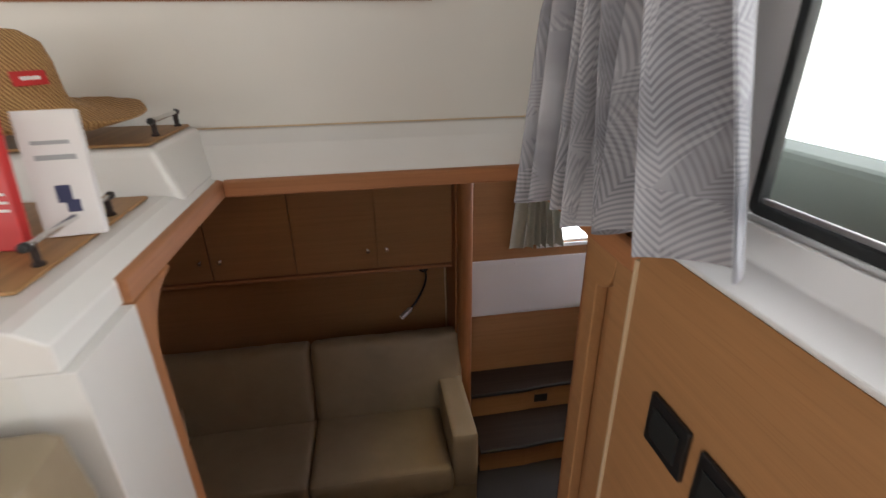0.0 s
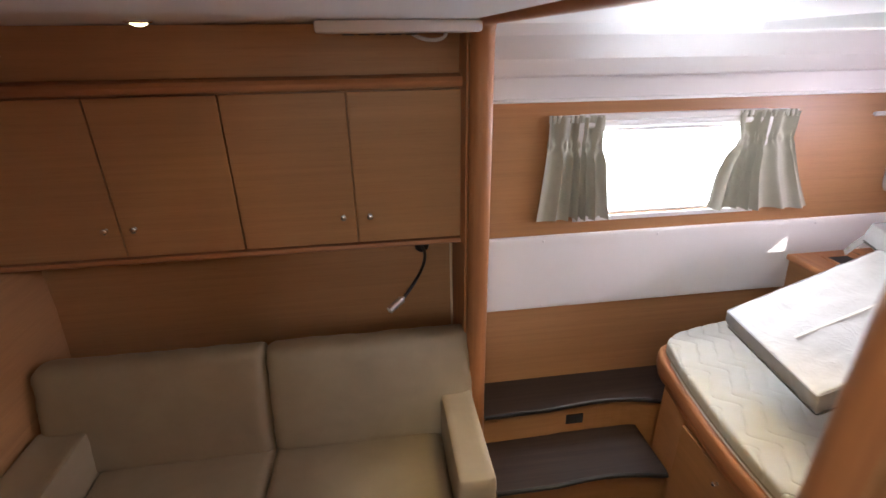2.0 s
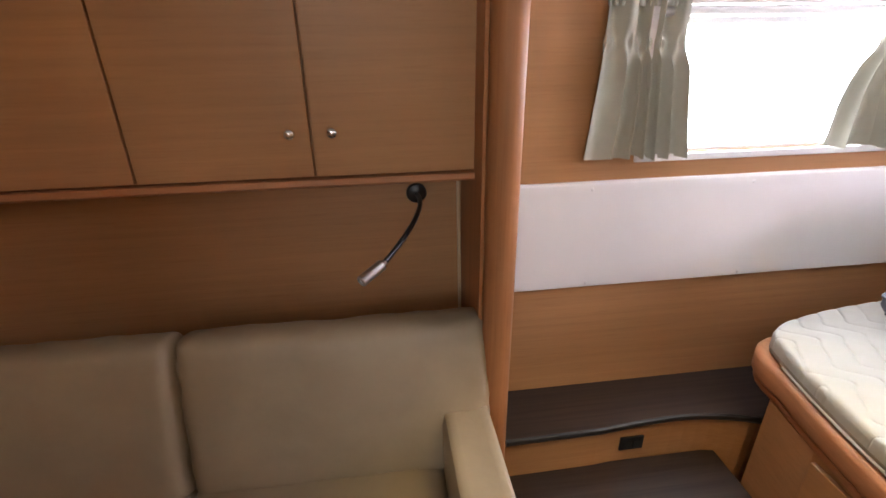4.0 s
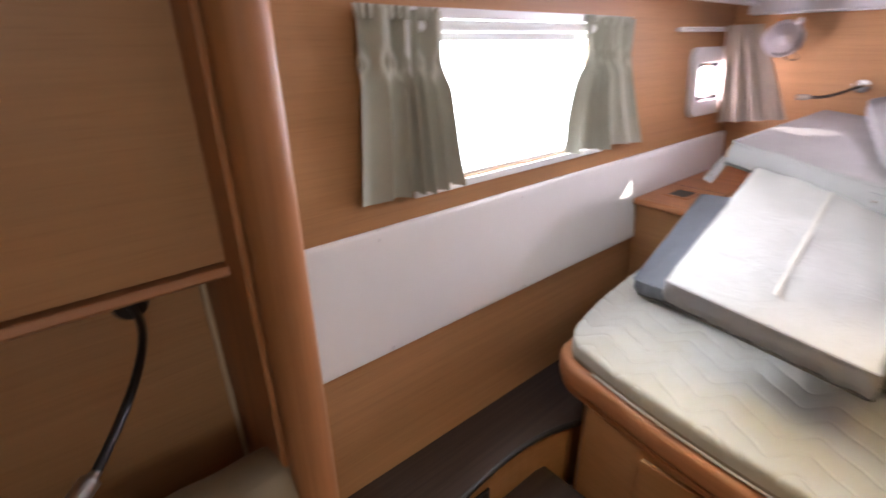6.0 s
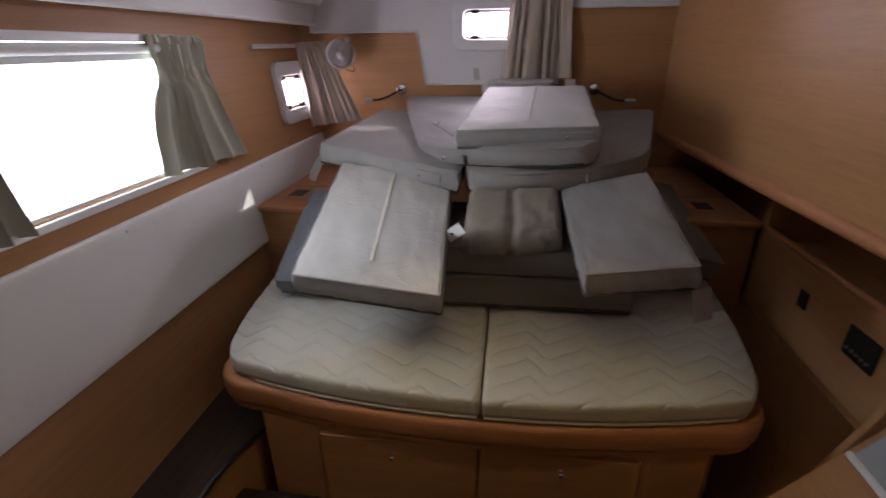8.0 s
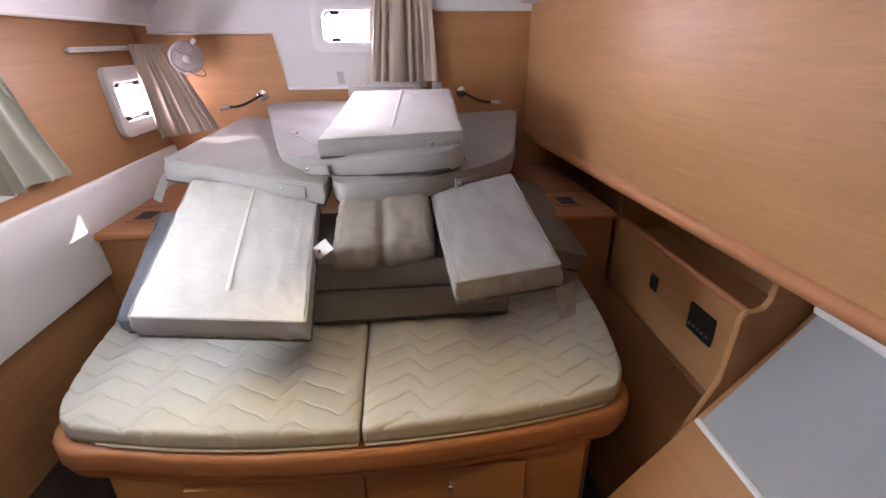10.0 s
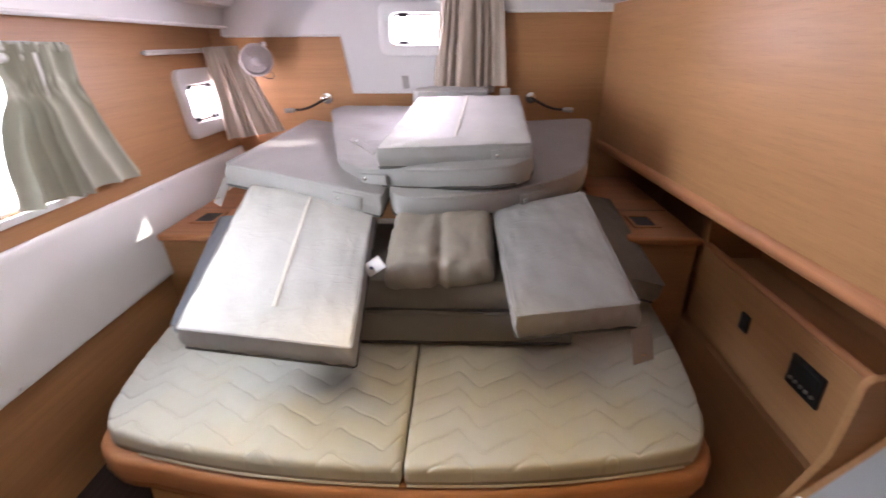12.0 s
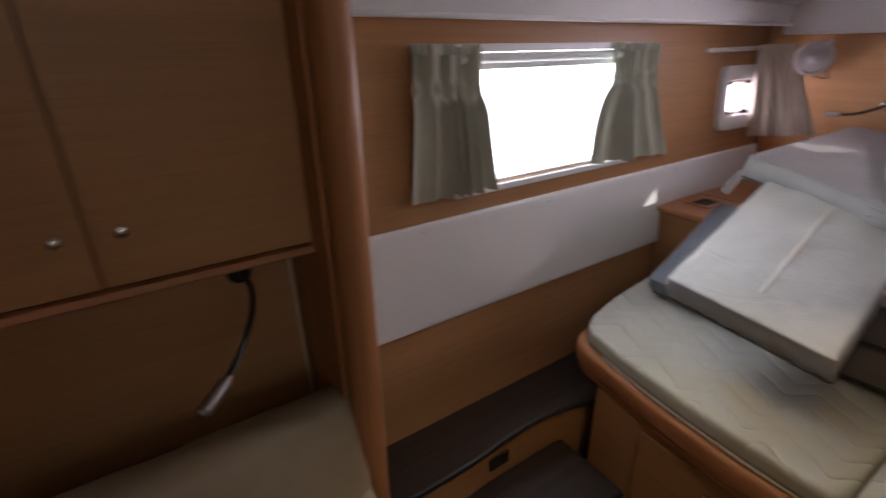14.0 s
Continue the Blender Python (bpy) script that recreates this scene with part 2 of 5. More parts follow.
def palm_cloth():
    """Grey cloth printed with pale and dark palm fronds; the print follows the cloth's UV map."""
    m = material("palm_print_cloth", (0.4, 0.4, 0.42), 0.9, spec=0.2)
    n, l = m.node_tree.nodes, m.node_tree.links

    def calc(op, a, b=None):
        x = n.new("ShaderNodeMath")
        x.operation = op
        for socket, value in zip(x.inputs, (a, b)):
            if isinstance(value, (int, float)):
                socket.default_value = value
            elif value is not None:
                l.new(value, socket)
        return x.outputs[0]

    uv = n.new("ShaderNodeTexCoord")
    tone = n.new("ShaderNodeTexNoise")
    tone.inputs["Scale"].default_value, tone.inputs["Detail"].default_value = 7.0, 3.0
    l.new(uv.outputs["UV"], tone.inputs["Vector"])
    ground = ramp(m, tone.outputs[0], [(0.36, (0.20, 0.20, 0.225)), (0.5, (0.34, 0.34, 0.37)), (0.66, (0.47, 0.47, 0.50))])
    col = ground
    for k, (scale, pitch, dark, pale) in enumerate(((7.0, 800.0, (0.15, 0.15, 0.17), (0.38, 0.38, 0.41)), (5.2, 680.0, (0.20, 0.20, 0.225), (0.58, 0.58, 0.61)))):
        move = n.new("ShaderNodeVectorMath")
        move.inputs[1].default_value = (0.37 * k, 0.21 * k, 0)
        l.new(uv.outputs["UV"], move.inputs[0])
        vor = n.new("ShaderNodeTexVoronoi")
        vor.inputs["Scale"].default_value = scale
        l.new(move.outputs[0], vor.inputs["Vector"])
        local = n.new("ShaderNodeVectorMath")
        local.operation = "SUBTRACT"
        l.new(move.outputs[0], local.inputs[0])
        l.new(vor.outputs["Position"], local.inputs[1])
        rot = n.new("ShaderNodeVectorRotate")
        rot.rotation_type = "Z_AXIS"
        l.new(local.outputs[0], rot.inputs["Vector"])
        pick = n.new("ShaderNodeSeparateColor")
        l.new(vor.outputs["Color"], pick.inputs[0])
        l.new(calc("MULTIPLY", calc("SUBTRACT", pick.outputs[0], 0.5), 2.6), rot.inputs["Angle"])
        sep = n.new("ShaderNodeSeparateXYZ")
        l.new(rot.outputs[0], sep.inputs[0])
        across = calc("ABSOLUTE", sep.outputs[0])
        droop = calc("MULTIPLY", calc("MULTIPLY", across, across), 6.0)
        rib = calc("SINE", calc("MULTIPLY", calc("ADD", calc("ADD", sep.outputs[1], calc("MULTIPLY", across, -1.15)), droop), pitch))
        reach = calc("ADD", calc("ADD", across, calc("MULTIPLY", calc("ABSOLUTE", sep.outputs[1]), 0.40)), calc("MULTIPLY", rib, 0.007))
        leaf = calc("LESS_THAN", reach, 0.40 / scale)
        blades = ramp(m, calc("ADD", calc("MULTIPLY", rib, 0.5), 0.5), [(0.2, dark), (0.7, pale)])
        col = mix(m, col, blades, calc("MULTIPLY", leaf, calc("MULTIPLY", calc("GREATER_THAN", pick.outputs[1], 0.2), 0.38)))
    set_color(m, col)
    thread = noise_node(m, (600, 600, 600), 2)
    bump(m, thread.outputs[0], 0.2, 0.0006)
    return m


PALM = palm_cloth()


# ---- building blocks ----
def part(name, bm, mat, parent=None, label="", smooth=False):
    me = bpy.data.meshes.new(name)
    bmesh.ops.recalc_face_normals(bm, faces=bm.faces)
    bm.to_mesh(me)
    bm.free()
    for m in (mat if isinstance(mat, (list, tuple)) else [mat]):
        me.materials.append(m)
    if smooth:
        me.shade_smooth()
        if smooth != "all":
            me.set_sharp_from_angle(angle=radians(40))
    ob = new(name, me)
    if parent is not None:
        ob.parent = parent
    if label:
        tagged(ob, label)
    return ob


def thing(name, label, category, place=(0, 0, 0), group="", kind=""):
    ob = new(name)
    ob.empty_display_size = 0.05
    ob.location = place
    return tagged(ob, label, category, group, kind)


def structure(name, bm, mat, label, smooth=False):
    return tagged(part(name, bm, mat, None, "", smooth), label, name.rstrip("_0123456789").replace("_", " "), "", "structure")


def box(x0, x1, y0, y1, z0, z1, bevel=0.0, bm=None, seg=2):
    target = bm if bm is not None else bmesh.new()
    b = bmesh.new()
    bmesh.ops.create_cube(b, size=1)
    for v in b.verts:
        v.co = Vector((x0 + (v.co.x + 0.5) * (x1 - x0), y0 + (v.co.y + 0.5) * (y1 - y0), z0 + (v.co.z + 0.5) * (z1 - z0)))
    if bevel:
        bmesh.ops.bevel(b, geom=b.edges[:], offset=bevel, segments=seg, profile=0.5, affect="EDGES")
    merge(target, b)
    return target


def merge(target, b):
    me = bpy.data.meshes.new("t")
    b.to_mesh(me)
    b.free()
    target.from_mesh(me)
    bpy.data.meshes.remove(me)
    return target


def prism(points, axis, a0, a1, bevel=0.0, bm=None, seg=2):
    """A polygon of (u, v) drawn out along an axis; x: (y, z), y: (x, z), z: (x, y)."""
    target = bm if bm is not None else bmesh.new()

    def put(u, v, w):
        return {"x": (w, u, v), "y": (u, w, v), "z": (u, v, w)}[axis]
    b = bmesh.new()
    low = [b.verts.new(put(u, v, a0)) for u, v in points]
    high = [b.verts.new(put(u, v, a1)) for u, v in points]
    n = len(points)
    b.faces.new(low[::-1]), b.faces.new(high)
    for i in range(n):
        b.faces.new((low[i], low[(i + 1) % n], high[(i + 1) % n], high[i]))
    bmesh.ops.recalc_face_normals(b, faces=b.faces)
    if bevel:
        edges = [e for e in b.edges if e.calc_face_angle(0) > 0.5]
        bmesh.ops.bevel(b, geom=edges, offset=bevel, segments=seg, profile=0.5, affect="EDGES")
    merge(target, b)
    return target


def sweep(points, radius, sides=10, bm=None, taper=None, caps=True):
    """A round rod along points."""
    target = bm if bm is not None else bmesh.new()
    pts = [Vector(p) for p in points]
    rings = []
    up = Vector((0, 0, 1))
    for i, p in enumerate(pts):
        d = (pts[min(i + 1, len(pts) - 1)] - pts[max(i - 1, 0)]).normalized()
        if abs(d.dot(up)) > 0.95:
            up = Vector((0, 1, 0)) if abs(d.y) < 0.9 else Vector((1, 0, 0))
        a = d.cross(up).normalized()
        c = a.cross(d).normalized()
        up = c
        r = radius if taper is None else radius * taper[i]
        rings.append([target.verts.new(p + a * math.cos(k * math.tau / sides) * r + c * math.sin(k * math.tau / sides) * r) for k in range(sides)])
    for r0, r1 in zip(rings, rings[1:]):
        for k in range(sides):
            target.faces.new((r0[k], r0[(k + 1) % sides], r1[(k + 1) % sides], r1[k]))
    if caps:
        target.faces.new(rings[0][::-1]), target.faces.new(rings[-1])
    return target


def bezier(p0, p1, p2, p3, n=14):
    p0, p1, p2, p3 = (Vector(p) for p in (p0, p1, p2, p3))
    return [(1 - t) ** 3 * p0 + 3 * (1 - t) ** 2 * t * p1 + 3 * (1 - t) * t * t * p2 + t ** 3 * p3 for t in (i / n for i in range(n + 1))]


def lathe(profile, matrix, sides=24, bm=None):
    """A profile of (radius, height) turned round the z axis of the matrix."""
    target = bm if bm is not None else bmesh.new()
    rings = []
    for r, h in profile:
        if r < 1e-5:
            rings.append([target.verts.new(matrix @ Vector((0, 0, h)))])
        else:
            rings.append([target.verts.new(matrix @ Vector((r * math.cos(k * math.tau / sides), r * math.sin(k * math.tau / sides), h))) for k in range(sides)])
    for a, b in zip(rings, rings[1:]):
        for k in range(sides):
            q = [a[k % len(a)], a[(k + 1) % len(a)], b[(k + 1) % len(b)], b[k % len(b)]]
            q = list(dict.fromkeys(q))
            if len(q) > 2:
                target.faces.new(q)
    return target


def axis_to(direction, place):
    return Matrix.Translation(place) @ Vector(direction).to_track_quat("Z", "Y").to_matrix().to_4x4()


def slab(length, width, thick, r, nu=18, nv=14, nw=4, plan_r=0.0):
    """A soft-edged slab as (points, faces): u along length, v across, w down from the top."""
    b = bmesh.new()
    bmesh.ops.create_cube(b, size=1)
    bmesh.ops.subdivide_edges(b, edges=[e for e in b.edges if abs(e.verts[0].co.x - e.verts[1].co.x) > 0.5], cuts=nu, use_grid_fill=True)
    bmesh.ops.subdivide_edges(b, edges=[e for e in b.edges if abs(e.verts[0].co.y - e.verts[1].co.y) > 0.5], cuts=nv, use_grid_fill=True)
    bmesh.ops.subdivide_edges(b, edges=[e for e in b.edges if abs(e.verts[0].co.z - e.verts[1].co.z) > 0.5], cuts=nw, use_grid_fill=True)
    half = Vector((length / 2, width / 2, thick / 2))

    def squeeze(t, h):
        # crowd the grid towards the rim so that the rounding is smooth
        return h * (1 - (1 - abs(2 * t)) ** 1.7) * (1 if t >= 0 else -1)
    for v in b.verts:
        p = Vector((squeeze(v.co.x, half.x), squeeze(v.co.y, half.y), v.co.z * thick))
        if plan_r:
            q = Vector((max(abs(p.x) - (half.x - plan_r), 0), max(abs(p.y) - (half.y - plan_r), 0)))
            if q.length > 1e-9:
                k = max(q.x, q.y) / q.length
                p.x = math.copysign(min(abs(p.x), half.x - plan_r) + q.x * k, p.x)
                p.y = math.copysign(min(abs(p.y), half.y - plan_r) + q.y * k, p.y)
        q = Vector([max(abs(p[i]) - (half[i] - r), 0) for i in range(3)])
        if q.length > 1e-9:
            k = max(q) / q.length
            p = Vector([math.copysign(min(abs(p[i]), half[i] - r) + q[i] * k, p[i]) for i in range(3)])
        v.co = p
    return b


def cushion_top(fl, fr, bl, br, bow):
    """The top surface of a cushion as a function of (u, w), with its normal, length and width."""
    fl, fr, bl, br = (Vector(p) for p in (fl, fr, bl, br))
    length = ((bl - fl).length + (br - fr).length) / 2
    width = ((fl - fr).length + (bl - br).length) / 2
    n = (bl - fl).cross(fr - fl).normalized()
    n = n if n.z > 0 else -n
    out = ((fl + fr) / 2 - (bl + br) / 2).normalized()

    def at(u, w):
        p = (fl * (1 - u) + bl * u) * w + (fr * (1 - u) + br * u) * (1 - w)
        return p + out * bow * (1 - u) * (1 - (2 * w - 1) ** 2)
    return at, n, length, width


def cushion_mesh(fl, fr, bl, br, thick, r=0.007, puff=0.012, bow=0.0, wrinkle=0.004, seed=0.0, nu=40, nv=40, plan_r=0.0):
    """A soft slab whose top has these four corners (front left, front right, back left, back right)."""
    at, n, length, width = cushion_top(fl, fr, bl, br, bow)
    fl, fr, bl, br = (Vector(p) for p in (fl, fr, bl, br))
    b = slab(length, width, thick, r, nu, nv, 6, plan_r)
    for v in b.verts:
        u, w = v.co.x / length + 0.5, v.co.y / width + 0.5
        dome = max(0, (1 - (2 * u - 1) ** 2) * (1 - (2 * w - 1) ** 2))
        side = v.co.z / thick
        rim = max(abs(2 * u - 1), abs(2 * w - 1))
        wob = noise.noise(Vector((u * 5 + seed, w * 5, side * 2 + seed))) * wrinkle
        wob += noise.noise(Vector((u * 16 + seed, w * 16, side * 3 + seed))) * wrinkle * 0.4
        wob += noise.noise(Vector((u * 4 + seed, w * 26, seed))) * wrinkle * 0.5 * rim ** 3
        p = at(u, w) + n * (v.co.z - thick / 2 + side * 2 * puff * math.sqrt(dome) + wob)
        if rim > 0.9:
            pull = 0.007 * (1 - abs(2 * side)) + 0.005 * noise.noise(Vector((u * 14 + seed, w * 14, side * 1.5)))
            p += ((fl - bl).normalized() * (1 - 2 * u) + (fl - fr).normalized() * (2 * w - 1)) * pull
        v.co = p
    return b


def cushion_rim(fl, fr, bl, br, drop, bow=0.0, plan_r=0.0, inset=0.004):
    """The line of the piping round a cushion, drop below its top."""
    at, n, length, width = cushion_top(fl, fr, bl, br, bow)
    pts = rounded_rect(inset - length / 2, length / 2 - inset, inset - width / 2, width / 2 - inset, max(plan_r, 0.008), 5)
    line = []
    for (a, c), (d, e) in zip(pts, pts[1:] + pts[:1]):
        k = max(1, int(math.hypot(d - a, e - c) / 0.06))
        line += [(a + (d - a) * i / k, c + (e - c) * i / k) for i in range(k)]
    line.append(line[0])
    return [at(a / length + 0.5, c / width + 0.5) - n * drop for a, c in line]


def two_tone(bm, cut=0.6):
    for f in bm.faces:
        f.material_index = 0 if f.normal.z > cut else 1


def loop_on(fl, fr, bl, br, drop=0.0, inset=0.0):
    fl, fr, bl, br = (Vector(p) for p in (fl, fr, bl, br))
    c = (fl + fr + bl + br) / 4
    n = (bl - fl).cross(fr - fl).normalized()
    n = n if n.z > 0 else -n
    pts = []
    for a, b_ in ((fl, fr), (fr, br), (br, bl), (bl, fl)):
        for i in range(12):
            p = a.lerp(b_, i / 12)
            pts.append(p + (c - p).normalized() * inset - n * drop)
    return pts + [pts[0]]


def curtain_mesh(top, bottom, pleats, depth, normal, n_u=140, n_v=40, gather=0.25, seed=1.0, hem=0.0, pinch=0.0, gathered=False, sweep_in=0.0):
    """Hanging cloth between a top line and a bottom line, each a pair of points, with pleats that open downwards."""
    b = bmesh.new()
    uvl = b.loops.layers.uv.new("UVMap")
    t0, t1, b0, b1 = (Vector(p) for p in (*top, *bottom))
    normal = Vector(normal).normalized()
    rows = []
    wide = max((t1 - t0).length, (b1 - b0).length)
    tall = ((t0 + t1) / 2 - (b0 + b1) / 2).length
    for j in range(n_v + 1):
        s = j / n_v
        row = []
        for i in range(n_u + 1):
            u = i / n_u
            warp = u + 0.35 / pleats * math.sin(u * math.tau * pleats * 0.37 + seed)
            p = (t0.lerp(t1, u)).lerp(b0.lerp(b1, u), s)
            amp = depth * (0.35 + 0.65 * s ** 0.7)
            if gathered:
                # heading flutes, a sewn gather, then wider loose folds below it
                below = max(0.0, (s - 0.25) / 0.75)
                p = t0.lerp(t1, u).lerp(b0.lerp(b1, u), below ** 1.15)
                p.z = (t0.lerp(t1, u)).lerp(b0.lerp(b1, u), s).z
                p += (t1 - t0).normalized() * sweep_in * (math.exp(-((s - 0.27) / 0.12) ** 2) - 0.9 * math.sin(math.pi * below) ** 2) * (1 - u) ** 2
                tie = math.exp(-((s - 0.26) / 0.045) ** 2)
                fall = min(1.0, below / 0.25)
                fall = fall * fall * (3 - 2 * fall)
                ph = (u + 0.25 / pleats * math.sin(u * 9 + seed)) * pleats * math.tau
                wander = 1.1 * noise.noise(Vector((u * 3.1, s * 1.1, seed)))
                lo = (u + 0.30 / pleats * math.sin(u * 7.3 + seed * 2)) * pleats * 1.35 * math.tau + wander * 1.6
                big = 0.75 + 0.6 * noise.noise(Vector((u * pleats * 1.1, 0.4 * s, seed + 7)))
                flute = depth * 0.62 * (math.sin(ph) + 0.25 * math.sin(2 * ph + seed)) * (1 - fall)
                fold = depth * 1.05 * big * (1.9 * (0.5 + 0.5 * math.sin(lo)) ** 0.8 - 0.8) * fall
                ruck = depth * 0.22 * math.sin(ph * 3.0 + seed) * tie
                off = (flute + fold) * (1 - 0.75 * tie) + ruck + 0.004 * tie + 0.014 * fall * (1 - below * 0.4)
                lat = (t1 - t0).normalized() * depth * 0.30 * (math.cos(lo) * fall + 0.5 * math.cos(ph) * (1 - fall))
                drop = Vector((0, 0, hem * noise.noise(Vector((u * 5 + seed, 0, 0))))) * s
                row.append((b.verts.new(p + normal * off + lat + drop), (u * wide * 1.8, -s * tall)))
                continue
            if pinch and 0.12 < s < 0.3:
                amp *= 1 - pinch * math.sin((s - 0.12) / 0.18 * math.pi)
            ph = warp * pleats * math.tau
            size = 0.75 + 0.5 * noise.noise(Vector((math.floor(ph / math.pi) * 3.7 + seed, 0.0, 0.0)))
            lean_ = 0.5 * noise.noise(Vector((u * pleats * 0.8, s * 1.6, seed)))
            off = amp * (2.2 * size * abs(math.sin(ph / 2 + lean_ * s)) ** 0.75 - 1.0 + 0.25 * math.sin(2 * ph + seed + 3 * s))
            lat = (t1 - t0).normalized() * depth * 0.35 * math.cos(ph) * (0.3 + s)
            drop = Vector((0, 0, hem * noise.noise(Vector((u * 5 + seed, 0, 0))))) * s
            row.append((b.verts.new(p + normal * off + lat + drop), (u * wide * 1.8, -s * tall)))
        rows.append(row)
    for r0, r1 in zip(rows, rows[1:]):
        for k in range(n_u):
            q = (r0[k], r0[k + 1], r1[k + 1], r1[k])
            f = b.faces.new([v for v, _ in q])
            for loop, (_, uv) in zip(f.loops, q):
                loop[uvl].uv = uv
    # a second skin gives the cloth its thickness
    front = list(b.faces)
    dup = bmesh.ops.duplicate(b, geom=b.verts[:] + b.edges[:] + front)
    for v in (g for g in dup["geom"] if isinstance(g, bmesh.types.BMVert)):
        v.co -= normal * 0.004
    return b


def rounded_rect(u0, u1, v0, v1, r, n=6):
    pts = []
    for cu, cv, a0 in ((u1 - r, v1 - r, 0), (u0 + r, v1 - r, 90), (u0 + r, v0 + r, 180), (u1 - r, v0 + r, 270)):
        for i in range(n + 1):
            a = radians(a0 + 90 * i / n)
            pts.append((cu + r * math.cos(a), cv + r * math.sin(a)))
    return pts


def ring(outer, inner, axis, a0, a1, bm=None, bevel=0.0):
    """A frame between two outlines of as many points, drawn out along an axis."""
    target = bm if bm is not None else bmesh.new()

    def put(p, w):
        return {"x": (w, p[0], p[1]), "y": (p[0], w, p[1]), "z": (p[0], p[1], w)}[axis]
    b = bmesh.new()
    n = len(outer)
    vs = [[b.verts.new(put(p, w)) for p in line] for line, w in ((outer, a0), (inner, a0), (inner, a1), (outer, a1))]
    for k in range(4):
        for i in range(n):
            b.faces.new((vs[k][i], vs[k][(i + 1) % n], vs[(k + 1) % 4][(i + 1) % n], vs[(k + 1) % 4][i]))
    bmesh.ops.recalc_face_normals(b, faces=b.faces)
    if bevel:
        bmesh.ops.bevel(b, geom=[e for e in b.edges if e.calc_face_angle(0) > 0.9], offset=bevel, segments=2, profile=0.5, affect="EDGES")
    merge(target, b)
    return target


def wall_with_holes(u0, u1, v0, v1, holes, put, thick):
    """A wall in (u, v) with rectangular holes, made of blocks; put(u, v, d) gives the place at depth d."""
    holes = [(max(h[0], u0), min(h[1], u1), max(h[2], v0), min(h[3], v1)) for h in holes]
    us = sorted({u0, u1, *(h[0] for h in holes), *(h[1] for h in holes)})
    vs = sorted({v0, v1, *(h[2] for h in holes), *(h[3] for h in holes)})
    b = bmesh.new()
    cell = {}

    def vert(u, v, d):
        key = (round(u, 5), round(v, 5), d)
        if key not in cell:
            cell[key] = b.verts.new(put(u, v, d))
        return cell[key]

    def solid(i, j):
        if not (0 <= i < len(us) - 1 and 0 <= j < len(vs) - 1):
            return False
        cu, cv = (us[i] + us[i + 1]) / 2, (vs[j] + vs[j + 1]) / 2
        return not any(h[0] < cu < h[1] and h[2] < cv < h[3] for h in holes)
    for i in range(len(us) - 1):
        for j in range(len(vs) - 1):
            if not solid(i, j):
                continue
            a, c, e, f = us[i], us[i + 1], vs[j], vs[j + 1]
            b.faces.new([vert(u, v, 0) for u, v in ((a, e), (c, e), (c, f), (a, f))])
            b.faces.new([vert(u, v, thick) for u, v in ((a, f), (c, f), (c, e), (a, e))])
            for di, dj, p, q in ((-1, 0, (a, e), (a, f)), (1, 0, (c, f), (c, e)), (0, -1, (c, e), (a, e)), (0, 1, (a, f), (c, f))):
                if not solid(i + di, j + dj):
                    b.faces.new([vert(*p, 0), vert(*q, 0), vert(*q, thick), vert(*p, thick)])
    return b


# ---- large structure ----
def hull_y(z):
    """The outboard side leans out a little as it rises."""
    return 3.612 + 0.105 * z


BULK0, BULK1 = 0.54, 0.62      # the bulkhead between sofa corner and cabin
END_X = 3.16                   # the wall at the head of the berth
LEFT_X = -1.13                 # end wall of the sofa corner
CEIL = 1.985
SALOON_Z = 0.85

structure("floor", box(-1.2, 3.2, 1.2, 3.7, -0.05, 0.0), CARPET, "dark grey carpeted hull floor")
saloon_floor = box(-2.5, 0.62, -1.5, 1.80, 0.79, SALOON_Z)
structure("floor_saloon", saloon_floor, WOOD_X, "wooden saloon floor above the hull")

# outboard side with the openings of the long window and the porthole
WIN = (1.10, 1.99, 1.185, 1.618)
PORT = (2.76, 3.06, 1.25, 1.475)
side = wall_with_holes(LEFT_X - 0.05, END_X + 0.05, -0.02, 2.05, [WIN, PORT], lambda u, v, d: (u, hull_y(v) + d, v), 0.08)
structure("wall_outboard", side, WOOD_X, "beech-veneered outboard hull wall with window openings")

# head wall with the opening of the small hatch
HATCH = (2.50, 2.835, 1.625, 1.755)
head = wall_with_holes(1.30, 3.86, -0.02, 2.10, [HATCH], lambda u, v, d: (END_X + d, u, v), 0.025)
structure("wall_head", head, WOOD_Y, "beech-veneered wall at the head of the berth")

# white moulded panel and liner on the head wall
white = bmesh.new()
b = wall_with_holes(2.31, 3.077, 1.384, 1.662, [HATCH], lambda u, v, d: (END_X - 0.004 - d + (0.004 if d else 0), u + (0.021 if u > 3.07 and v < 1.5 else 0) * -1 + (0.021 if u > 3.07 and v > 1.6 else 0), v), 0.012)
merge(white, b)
b = wall_with_holes(2.31, 3.72, 1.662, 2.08, [HATCH], lambda u, v, d: (END_X - 0.004 - d + (0.004 if d else 0), u, v), 0.012)
merge(white, b)
box(END_X - 0.014, END_X - 0.002, 1.62, 2.308, 1.768, 2.08, bm=white)
structure("panel_head", white, LINER, "white moulded liner round the end hatch")
structure("trim_head", sweep([(END_X - 0.012, 1.74, 1.766), (END_X - 0.012, 2.26, 1.766)], 0.007, 8), PLASTIC, "thin white edge strip", True)
structure("trim_head_2", sweep([(END_X - 0.015, 3.70, 1.662), (END_X - 0.015, 3.10, 1.662), (END_X - 0.015, 3.056, 1.386), (END_X - 0.015, 2.33, 1.384)], 0.006, 8), PLASTIC, "thin white edge strip round the liner", True)

